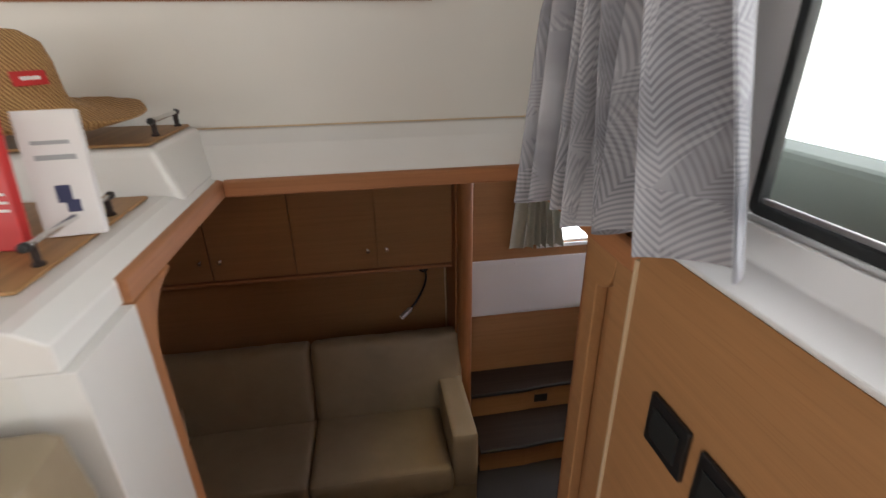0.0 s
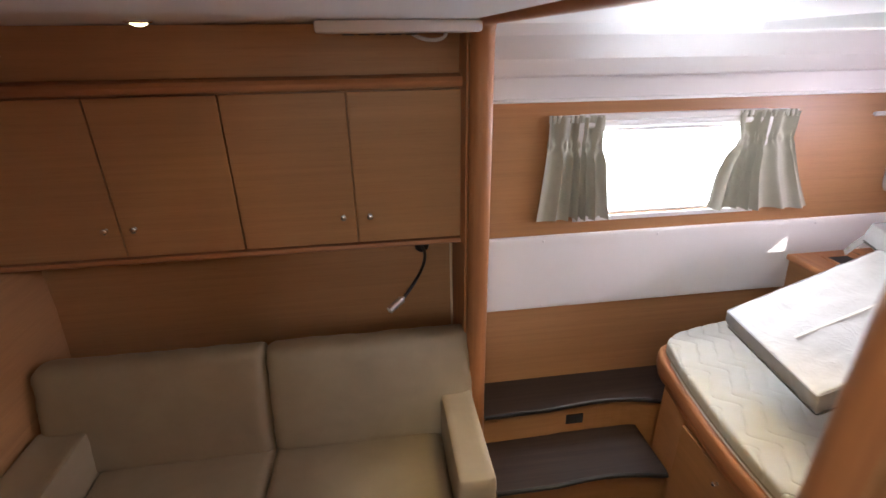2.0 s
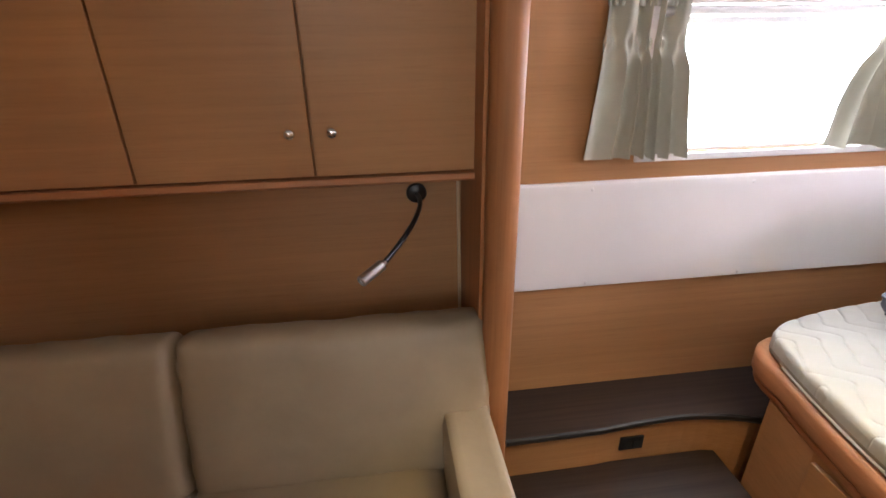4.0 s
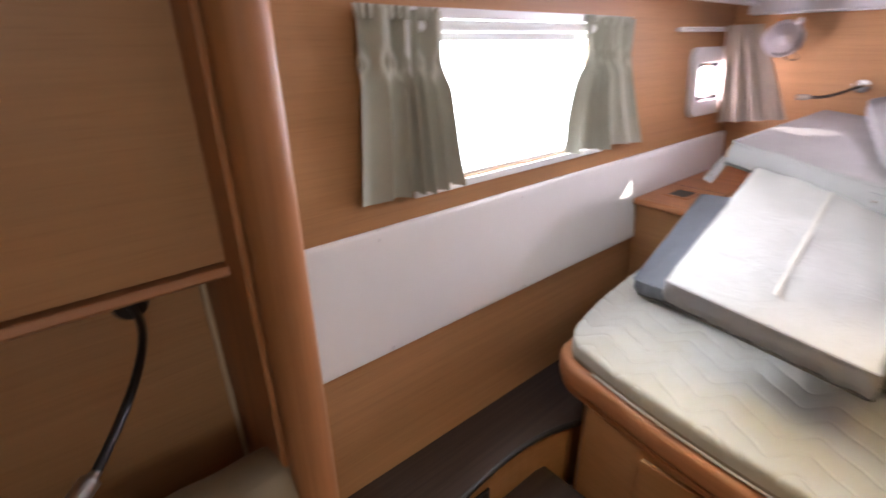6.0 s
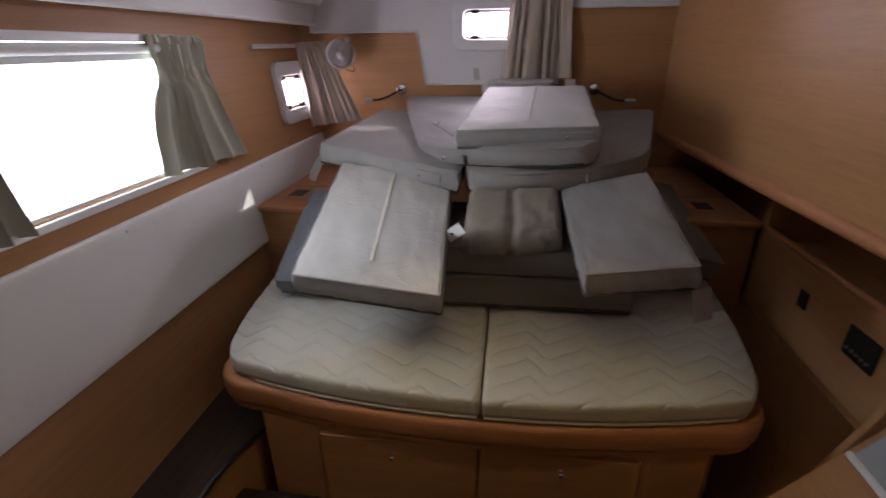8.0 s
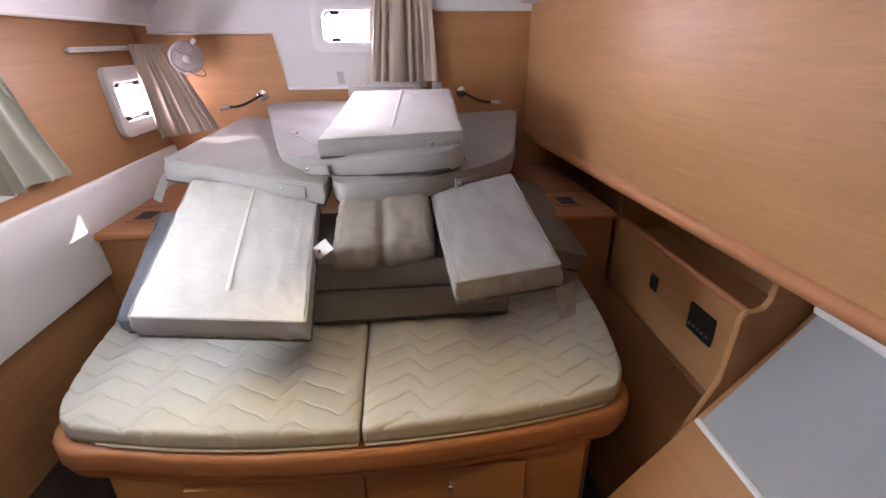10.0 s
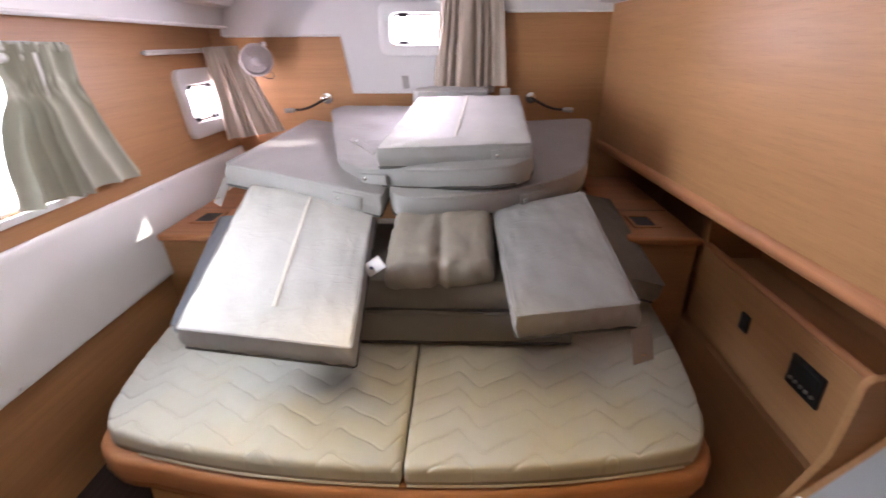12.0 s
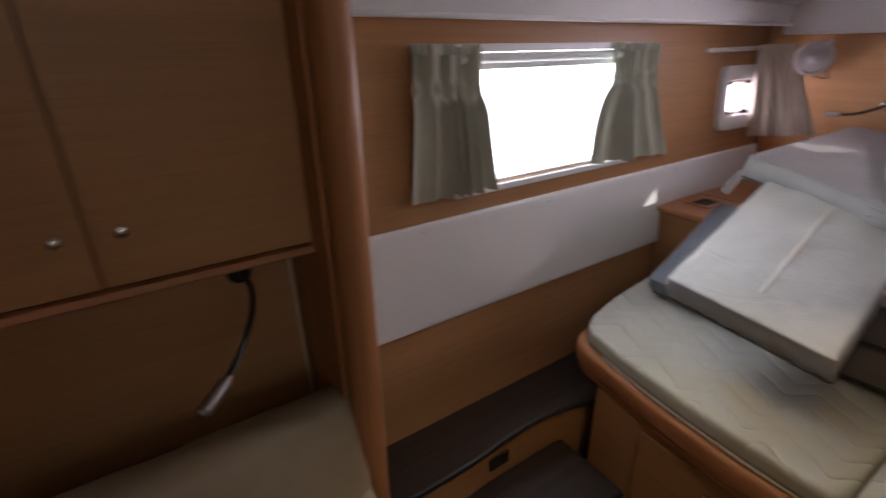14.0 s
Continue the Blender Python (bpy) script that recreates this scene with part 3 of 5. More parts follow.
# cabin ceiling: a cambered liner with the deck hatch's opening
DECK = (1.62, 2.12, 2.92, 3.42)
outer = [(3.70, 1.705), (3.685, 1.79), (3.645, 1.80), (3.60, 1.86), (3.50, 1.940), (3.42, 1.975), (2.92, 1.985), (2.37, 2.0), (1.98, 1.975), (1.86, 1.93), (1.82, 1.80), (1.60, 1.785)]
ceil = bmesh.new()
for (y0, z0), (y1, z1) in zip(outer, outer[1:]):
    spans = [(BULK1, END_X)] if (y0, y1) != (3.42, 2.92) else [(BULK1, DECK[0]), (DECK[1], END_X)]
    for x0, x1 in spans:
        f = [ceil.verts.new(p) for p in ((x0, y0, z0), (x1, y0, z0), (x1, y1, z1), (x0, y1, z1))]
        g = [ceil.verts.new((v.co.x, v.co.y, v.co.z + 0.05)) for v in f]
        ceil.faces.new(f), ceil.faces.new(g[::-1])
        for i in range(4):
            ceil.faces.new((f[i], g[i], g[(i + 1) % 4], f[(i + 1) % 4]))
bmesh.ops.remove_doubles(ceil, verts=ceil.verts, dist=0.0005)
structure("ceiling_cabin", ceil, LINER, "white cambered headliner over the berth")
structure("trim_cove", sweep([(BULK1, 3.690, 1.703), (END_X - 0.01, 3.690, 1.703)], 0.008, 8), PLASTIC, "white strip under the headliner", True)

# sofa corner: ceiling, end wall, inboard closing walls
sofa_ceiling = box(LEFT_X - 0.05, 0.539, 2.501, 3.86, CEIL, CEIL + 0.01)
box(LEFT_X - 0.05, -0.256, 1.86, 2.385, CEIL, CEIL + 0.01, bm=sofa_ceiling)
structure("ceiling_sofa", sofa_ceiling, LINER, "pale ceiling over the sofa corner")
structure("wall_sofa_end", box(LEFT_X - 0.05, LEFT_X, 1.80, 3.70, -0.02, CEIL - 0.002), WOOD_Y, "beech-veneered end wall beside the sofa")
structure("wall_inboard_sofa", box(LEFT_X, -0.262, 1.81, 1.86, 0, CEIL - 0.002), WOOD_X, "beech-veneered inboard wall of the sofa corner")
structure("wall_stair_side", box(-0.262, -0.222, 1.20, 1.80, 0.0, 0.80), WOOD_Y, "wooden side under the saloon floor")

# bulkhead with an arched doorway from the sofa corner to the cabin
arch = [(3.80, 0.0), (3.405, 0.0), (3.405, 1.90)]
arch += [(3.325 + 0.08 * math.cos(a), 1.932 + 0.08 * math.sin(a)) for a in (radians(i * 15) for i in range(1, 7))]
arch += [(2.068 + 0.06 * math.cos(a), 1.952 + 0.06 * math.sin(a)) for a in (radians(90 + i * 15) for i in range(0, 7))]
arch += [(2.008, 0.0), (1.84, 0.0), (1.84, 2.045), (3.80, 2.045)]
structure("wall_bulkhead", prism(arch, "x", BULK0, BULK1 - 0.006), WOOD_Y, "wooden bulkhead with a round-cornered doorway")
# rounded solid-wood edging of the doorway
edge = [(3.402, 0.0), (3.402, 1.90)]
edge += [(3.325 + 0.077 * math.cos(a), 1.932 + 0.077 * math.sin(a)) for a in (radians(i * 15) for i in range(1, 7))]
edge += [(2.068 + 0.057 * math.cos(a), 1.952 + 0.057 * math.sin(a)) for a in (radians(90 + i * 15) for i in range(0, 7))]
edge += [(2.011, 0.0)]
structure("trim_doorway", sweep([(0.577, y, z) for y, z in edge], 0.0405, 16), TRIM_Z, "rounded solid beech edging of the doorway", True)

# saloon side of the bulkhead: panel, pale edge strip, pull groove
structure("wall_saloon_panel", box(0.512, 0.5385, -1.5, 1.804, SALOON_Z, 2.054), WOOD_Y, "beech-veneered saloon side panel")
structure("trim_panel_edge", box(0.507, 0.5385, 1.8045, 1.812, 0.6, 2.02, 0.002), EDGE, "pale edge strip of the side panel")
pull = [(1.925, 0.5), (1.972, 0.5), (1.972, 1.952)]
pull += [(2.068 + 0.096 * math.cos(a), 1.952 + 0.096 * math.sin(a)) for a in (radians(180 - i * 9) for i in range(1, 5))]
pull += [(1.99, 2.02), (1.8125, 2.02), (1.8125, 0.5), (1.872, 0.5), (1.872, 1.974)]
pull += [(1.925 - 0.053 * math.cos(a), 1.974 - 0.057 * math.sin(a)) for a in (radians(i * 15) for i in range(1, 6))]
pull += [(1.925, 1.917)]
structure("trim_door_pull", prism(pull, "x", 0.514, 0.5385, 0.003), WOOD_Y, "beech-veneered door edge with a long finger groove")

# saloon: walls, window openings, ceiling
def saloon_put(u, v, d):
    return (0.60 + d, u, v)


SAL_WIN = (0.55, 1.728, 2.115, 2.75)
structure("wall_saloon_window", wall_with_holes(-1.5, 2.50, 2.056, 2.95, [SAL_WIN], saloon_put, 0.02), PLASTIC, "white saloon wall round the sliding window")
structure("sill_saloon", prism([(0.508, 2.0565), (0.599, 2.0565), (0.599, 2.108), (0.588, 2.112), (0.58, 2.068), (0.508, 2.064)], "y", -1.5, 2.33, 0.003), PLASTIC, "white moulded window sill")
# Unseen slab, added to keep direct sun off the sofa corner.
structure("deck_overhang", box(0.66, 1.75, -1.6, 2.3, 2.83, 2.87), LINER, "unseen white slab above the saloon window that blocks the sun")
structure("coaming", box(0.70, 0.78, -1.0, 1.95, 2.06, 2.175, 0.01), COAMING, "grey-green coaming outside the saloon window")
structure("wall_saloon_front", box(-2.5, 0.60, 2.44, 2.50, 2.136, 2.95), CREAM, "cream saloon front panel")
structure("trim_saloon_front", box(-2.5, 0.30, 2.425, 2.4385, 2.405, 2.45, 0.003), TRIM_X, "beech strip along the front panel")
structure("trim_saloon_joint", box(-0.27, 0.60, 2.434, 2.4395, 2.1365, 2.1395), EDGE, "thin joint line of the front panel")
structure("wall_saloon_back", wall_with_holes(-2.5, 0.66, 0.8, 2.95, [(-1.85, 0.25, 1.45, 2.75)], lambda u, v, d: (u, -1.5 - d, v), 0.06), CREAM, "cream saloon wall with a wide door opening")
structure("wall_saloon_left", wall_with_holes(-1.56, 2.50, 0.8, 2.95, [(-0.85, 1.45, 1.75, 2.65)], lambda u, v, d: (-2.5 - d, u, v), 0.06), CREAM, "cream saloon wall with a wide window opening")
structure("ceiling_saloon", box(-2.56, 0.66, -1.56, 2.50, 2.95, 3.0), LINER, "white saloon ceiling")
structure("wall_saloon_low", box(-2.5, -0.2625, 1.702, 1.8095, SALOON_Z, 1.9975), CREAM, "cream front under the saloon console")

# companionway surround: white moulding and beech trim
TZ0, TZ1 = 1.998, 2.034
moulding = prism([(2.345, TZ1), (2.352, TZ1 + 0.006), (2.366, 2.065), (2.392, 2.105), (2.425, 2.134), (2.438, 2.136), (2.50, 2.135), (2.50, 1.985), (2.345, 1.997)], "x", -0.262, 0.60, 0.004)
structure("panel_companionway", moulding, GELCOAT, "glossy white moulding above the companionway")
console = bmesh.new()
prism([(-0.215, TZ1), (-0.245, 2.052), (-0.262, 2.056), (-1.4, 2.056), (-1.4, 1.998), (-0.215, 1.998)], "y", 1.70, 2.343, 0.003, console)
prism([(-0.225, 2.04), (-0.262, 2.146), (-1.4, 2.146), (-1.4, 2.04)], "y", 2.17, 2.437, 0.014, console, 4)
prism([(-0.200, 1.9978), (-0.200, 0.85), (-0.262, 0.85), (-0.262, 1.9978)], "y", 1.70, 1.848, 0.001, console)
structure("console_saloon", console, GELCOAT, "glossy white two-tier saloon console")
structure("tray_low", box(-1.3, -0.285, 1.78, 2.155, 2.057, 2.063, 0.002), TRAY, "wooden inlay of the lower console tray")
structure("tray_high", box(-1.3, -0.275, 2.19, 2.42, 2.147, 2.153, 0.002), TRAY, "wooden inlay of the upper console tray")
structure("trim_companionway", prism([(2.335, TZ0 - 0.002), (2.335, TZ1), (2.352, TZ1 + 0.003), (2.385, TZ0 - 0.002)], "x", -0.205, 0.54, 0.004), TRIM_X, "solid beech trim along the companionway")
structure("trim_companionway_2", prism([(-0.205, TZ0 - 0.002), (-0.205, TZ1), (-0.222, TZ1 + 0.003), (-0.255, TZ0 - 0.002)], "y", 1.849, 2.385, 0.004), TRIM_Y, "solid beech trim along the console")
structure("trim_companionway_3", prism([(0.505, TZ0 - 0.002), (0.505, TZ1), (0.522, TZ1 + 0.003), (0.5385, TZ0 - 0.002)], "y", 1.81, 2.335, 0.004), TRIM_Y, "solid beech trim along the bulkhead")
post = [(1.885, 0.0), (1.885, 1.90)] + [(1.985 - 0.1 * math.cos(a), 1.886 + 0.1 * math.sin(a)) for a in (radians(i * 15) for i in range(1, 7))] + [(1.985, 1.996), (1.849, 1.996), (1.849, 0.0)]
structure("trim_companionway_4", prism(post, "x", -0.256, -0.203, 0.006), TRIM_Z, "solid beech post with a curved bracket")

# three steps down from the saloon
for i, (y0, y1, z) in enumerate(((1.80, 2.02, 0.64), (2.02, 2.24, 0.43), (2.24, 2.46, 0.215))):
    structure(f"step_{i + 1}", box(-0.215, 0.50, y0, y1, 0.0, z, 0.004), WOOD_X, "plain wooden companionway step")

# steps along the outboard wall of the cabin
tread_hi = [(0.63, 3.66), (0.63, 3.428), (0.95, 3.432)] + [tuple(p.xy) for p in bezier((0.95, 3.432, 0), (1.15, 3.45, 0), (1.32, 3.475, 0), (1.50, 3.395, 0), 12)][1:] + [(1.9, 3.41), (1.9, 3.66)]
tread_lo = [(0.63, 3.45), (0.63, 3.172), (0.90, 3.17)] + [tuple(p.xy) for p in bezier((0.90, 3.17, 0), (1.1, 3.195, 0), (1.2, 3.19, 0), (1.38, 3.15, 0), 10)][1:] + [(1.40, 3.15), (1.40, 3.45)]
step_hi = thing("side_step", "dark laminate step on a beech riser along the hull wall", "step", (1.1, 3.5, 0.0), "steps along the hull wall", "structure")
step_lo = thing("side_step", "low dark laminate step on a beech riser", "step", (1.1, 3.3, 0.0), "steps along the hull wall", "structure")


def on(parent, ob):
    """Hang a part built in place under its thing."""
    ob.parent = parent
    ob.matrix_parent_inverse = Matrix.Translation(-parent.location)
    return ob


def edge_line(poly, z):
    return [(x, y, z) for x, y in poly[1:-1]]


on(step_hi, part("tread", prism(tread_hi, "z", 0.33, 0.352), WENGE))
on(step_hi, part("riser", prism([(x, max(y, 3.36) + 0.012 if i not in (0, len(tread_hi) - 1) else y) for i, (x, y) in enumerate(tread_hi)], "z", 0.0, 0.3298), WOOD_X))
on(step_hi, part("nosing", sweep(edge_line(tread_hi, 0.341), 0.0118, 8), BLACK, None, "black rubber nosing", True))
on(step_lo, part("tread", prism(tread_lo, "z", 0.15, 0.172), WENGE))
on(step_lo, part("riser", prism([(x, y + 0.012 if i not in (0, len(tread_lo) - 1) else y - 0.02) for i, (x, y) in enumerate(tread_lo)], "z", 0.0, 0.1498), WOOD_X))
on(step_lo, part("nosing", sweep(edge_line(tread_lo, 0.161), 0.0118, 8), BLACK, None, "black rubber nosing", True))

# inboard side of the cabin: overhanging upper wall, shelf recess, sloped lower panels
def inner_y(x):
    return 1.579 + 0.051 * x


f = [(BULK1, inner_y(BULK1)), (END_X, inner_y(END_X)), (END_X, inner_y(END_X) - 0.05), (BULK1, inner_y(BULK1) - 0.05)]
structure("wall_inboard", prism(f, "z", 1.116, 2.02), WOOD_X, "beech-veneered inboard wall overhanging the shelf")
structure("trim_inboard_rail", sweep([(x, inner_y(x) - 0.012, 1.120) for x in (BULK1, 1.2, 2.0, END_X - 0.01)], 0.027, 12), TRIM_X, "rounded solid beech rail under the inboard wall", True)
structure("wall_shelf_back", box(BULK1, END_X, 1.31, 1.335, 0.0, 1.6), WOOD_X, "beech back of the shelf recess")
structure("ceiling_shelf", box(BULK1, END_X, 1.335, 1.62, 1.118, 1.122), WOOD_X, "underside of the overhanging wall")
structure("wall_slope", prism([(1.336, 1.02), (1.735, 0.498), (1.93, 0.24), (1.93, 0.0), (1.336, 0.0)], "x", BULK1 + 0.05, 1.379), WOOD_X, "sloped beech panel beside the doorway")
structure("wall_low", prism([(1.336, 0.58), (1.535, 0.58), (1.555, 0.565), (1.77, 0.04), (1.77, 0.0), (1.336, 0.0)], "x", 1.402, END_X), WOOD_X, "sloped beech panel along the berth")


# ---- windows ----
def long_window():
    w = thing("window_1", "long cabin window with a white roller blind rolled up", "window", (1.545, 3.76, 1.2), "", "structure")
    y = hull_y(1.4)
    on(w, part("window_frame", ring(rounded_rect(1.085, 2.005, 1.165, 1.632, 0.02, 3), rounded_rect(1.115, 1.975, 1.195, 1.608, 0.015, 3), "y", y - 0.012, y + 0.05, bevel=0.003), PLASTIC))
    on(w, part("pane", box(1.11, 1.98, y + 0.052, y + 0.056, 1.19, 1.613), GLASS)).visible_shadow = False
    on(w, part("window_sill", box(1.09, 2.0, y - 0.034, y + 0.02, 1.158, 1.182, 0.004), BLIND))
    roll = bmesh.new()
    sweep([(1.12, y + 0.005, 1.590), (1.97, y + 0.005, 1.590)], 0.016, 12, roll)
    on(w, part("roller_blind", roll, BLIND, None, "", True))
    on(w, part("blind_hem", box(1.12, 1.97, y + 0.016, y + 0.02, 1.555, 1.59), BLIND))
    return w


long_window()


def porthole(name, label, place, m, w, h, glass, clips):
    """An opening porthole in a white surround, built in its own plane: x across, z up, y into the wall."""
    t = thing(name, label, "window", (0, 0, 0), "", "structure")
    t.matrix_world = m
    part("surround", ring(rounded_rect(-w / 2, w / 2, -h / 2, h / 2, 0.05, 6), rounded_rect(-glass[0] / 2 - 0.012, glass[0] / 2 + 0.012, -glass[1] / 2 - 0.012, glass[1] / 2 + 0.012, 0.03, 6), "y", -0.024, 0.012, bevel=0.009), PLASTIC, t, "", True)
    part("reveal", ring(rounded_rect(-glass[0] / 2 - 0.014, glass[0] / 2 + 0.014, -glass[1] / 2 - 0.014, glass[1] / 2 + 0.014, 0.03, 6), rounded_rect(-glass[0] / 2 - 0.010, glass[0] / 2 + 0.010, -glass[1] / 2 - 0.010, glass[1] / 2 + 0.010, 0.03, 6), "y", 0.0, 0.03), PLASTIC, t)
    part("window_frame", ring(rounded_rect(-glass[0] / 2 - 0.010, glass[0] / 2 + 0.010, -glass[1] / 2 - 0.010, glass[1] / 2 + 0.010, 0.028, 6), rounded_rect(-glass[0] / 2, glass[0] / 2, -glass[1] / 2, glass[1] / 2, 0.02, 6), "y", 0.012, 0.032, bevel=0.003), STEEL, t, "dark grey metal frame")
    pane = part("pane", box(-glass[0] / 2, glass[0] / 2, 0.021, 0.024, -glass[1] / 2, glass[1] / 2), GLASS, t)
    pane.visible_shadow = False
    for x, z in clips:
        part("clip", box(x - 0.022, x + 0.022, -0.004, 0.020, z - 0.011, z + 0.011, 0.004), BLACK, t, "dark latch")
    return t


porthole("window_2", "small opening porthole in a white plastic surround", None,
         Matrix.Translation((2.905, hull_y(1.365) - 0.004, 1.365)) @ Matrix.Rotation(-math.atan(0.105), 4, "X"), 0.41, 0.31, (0.28, 0.145),
         ((-0.09, 0.074), (0.09, 0.074), (-0.09, -0.074), (0.09, -0.074)))
porthole("window_3", "small opening hatch in the white head liner", None,
         Matrix.Translation((END_X - 0.018, 2.668, 1.69)) @ Matrix.Rotation(radians(-90), 4, "Z"), 0.46, 0.25, (0.32, 0.12),
         ((-0.11, 0.064), (-0.11, -0.064), (0.11, 0.064)))


def deck_hatch():
    h = thing("deck_hatch", "white-framed deck hatch in the cabin ceiling", "hatch", (1.87, 3.17, 1.98), "", "structure")
    on(h, part("window_frame", ring(rounded_rect(1.57, 2.17, 2.87, 3.47, 0.06), rounded_rect(1.62, 2.12, 2.92, 3.42, 0.04), "z", 1.945, 2.05, bevel=0.005), PLASTIC, None, "", True))
    on(h, part("pane", box(1.615, 2.125, 2.915, 3.425, 2.042, 2.05), BLIND))


deck_hatch()


def saloon_window():
    w = thing("window_4", "saloon sliding window in a black rubber frame", "window", (0.62, 1.2, 2.165), "", "structure")
    on(w, part("window_frame", ring(rounded_rect(0.56, 1.724, 2.119, 2.745, 0.012), rounded_rect(0.574, 1.710, 2.133, 2.731, 0.009), "x", 0.592, 0.608, bevel=0.002), RUBBER, None, "", True))
    on(w, part("pane", box(0.601, 0.604, 0.57, 1.712, 2.130, 2.735), GLASS)).visible_shadow = False
    on(w, part("sash", box(0.596, 0.6005, 0.576, 1.709, 2.134, 2.141, 0.001), STEEL, None, "grey metal lower sash"))


saloon_window()




# ---- curtains ----
def curtain(name, label, top, bottom, pleats, depth, normal, mat, rail=None, **kw):
    c = thing(name, label, "curtain", tuple((Vector(top[0]) + Vector(top[1])) / 2))
    on(c, part("cloth", curtain_mesh(top, bottom, pleats, depth, normal, **kw), mat, None, "", "all"))
    # gathered heading tape
    on(c, part("heading", curtain_mesh((Vector(top[0]) + Vector((0, 0, 0.008)), Vector(top[1]) + Vector((0, 0, 0.008))), (Vector(top[0]) - Vector((0, 0, 0.022)), Vector(top[1]) - Vector((0, 0, 0.022))), pleats * 1.6, depth * 0.5, normal, n_v=3, seed=4.0), mat, None, "", "all"))
    return c


yc = 3.735
curtain("curtain", "short pinch-pleated sage curtain drawn to the window's side", ((0.945, yc + 0.008, 1.626), (1.195, yc + 0.008, 1.622)), ((0.912, yc - 0.012, 1.180), (1.243, yc - 0.014, 1.172)), 4.5, 0.028, (0, -1, 0), CURTAIN, pinch=0.8, hem=0.012, gathered=True)
curtain("curtain", "short pinch-pleated sage curtain swept towards the window", ((1.825, yc + 0.008, 1.624), (2.115, yc + 0.008, 1.622)), ((1.752, yc - 0.016, 1.185), (2.285, yc - 0.014, 1.165)), 4.5, 0.028, (0, -1, 0), CURTAIN, seed=2.3, pinch=0.8, hem=0.02, gathered=True, sweep_in=0.022)
curtain("curtain", "taupe curtain pulled aside beside the porthole", ((2.968, yc + 0.005, 1.604), (3.095, 3.62, 1.61)), ((2.968, yc - 0.035, 1.168), (3.095, 3.44, 1.195)), 6.0, 0.017, (-0.6, -1, 0), CURTAIN_B, seed=0.6, pinch=0.5)
curtain("curtain", "taupe curtain half across the end hatch", ((END_X - 0.05, 2.590, 1.90), (END_X - 0.05, 2.285, 1.90)), ((END_X - 0.06, 2.640, 1.412), (END_X - 0.06, 2.245, 1.420)), 6.0, 0.030, (-1, 0, 0), CURTAIN_B, seed=3.1)


def curtain_track(p0, p1, wall, group="curtain tracks"):
    t = thing("curtain_track", "thin white curtain track screwed to the wall", "curtain track", tuple((Vector(p0) + Vector(p1)) / 2), group)
    p0, p1, wall = Vector(p0), Vector(p1), Vector(wall)
    d = (p1 - p0).normalized()
    b = bmesh.new()
    for off, hz in ((Vector((0, 0, 0.006)), 0.003), (Vector((0, 0, -0.006)), 0.003)):
        sweep([p0 + off, p1 + off], 0.0045, 8, b)
    sweep([p0 + wall * 0.008, p1 + wall * 0.008], 0.007, 6, b)
    on(t, part("rail", b, PLASTIC, None, "", True))
    n = 5
    for i in range(n):
        p = p0.lerp(p1, (i + 0.5) / n) - wall * 0.004
        on(t, part("screw", lathe([(0, 0.002), (0.0025, 0.0015), (0.003, 0)], axis_to(-wall, p), 10), STEEL))


curtain_track((2.545, 3.762, 1.592), (3.14, 3.762, 1.598), (0, 1, 0))
curtain_track((0.985, 3.767, 1.620), (2.09, 3.767, 1.620), (0, 1, 0))

# saloon curtain with palm print
curtain("curtain", "grey palm-leaf print curtain beside the saloon window", ((0.475, 2.075, 2.60), (0.515, 1.745, 2.60)), ((0.440, 2.14, 2.040), (0.480, 1.605, 2.100)), 5.4, 0.048, (-1, 0, 0), PALM, hem=0.03, seed=1.7, n_v=48, n_u=180, gathered=True)


# ---- wall upholstery ----
def wall_pad():
    b = slab(2.51, 0.357, 0.022, 0.009, 40, 10, 2)
    for v in b.verts:
        x, z, d = v.co.x + 1.895, v.co.y + 0.9285, v.co.z
        v.co = Vector((x, hull_y(z) - 0.011 - d, z + 0.006 * noise.noise(Vector((x * 2, 0, 0))) * 0.2))
    pad = thing("wall_pad", "long white vinyl pad on the hull wall", "wall pad", (1.9, 3.7, 0.75))
    on(pad, part("cover", b, VINYL, None, "", True))
    for x in (0.95, 1.51, 2.35):
        for z in (1.083, 0.765):
            p = (x, hull_y(z) - 0.0225, z)
            on(pad, part("button", lathe([(0, 0.004), (0.004, 0.003), (0.006, 0)], axis_to((0, -1, 0), p), 12), PLASTIC, None, "", True))


wall_pad()


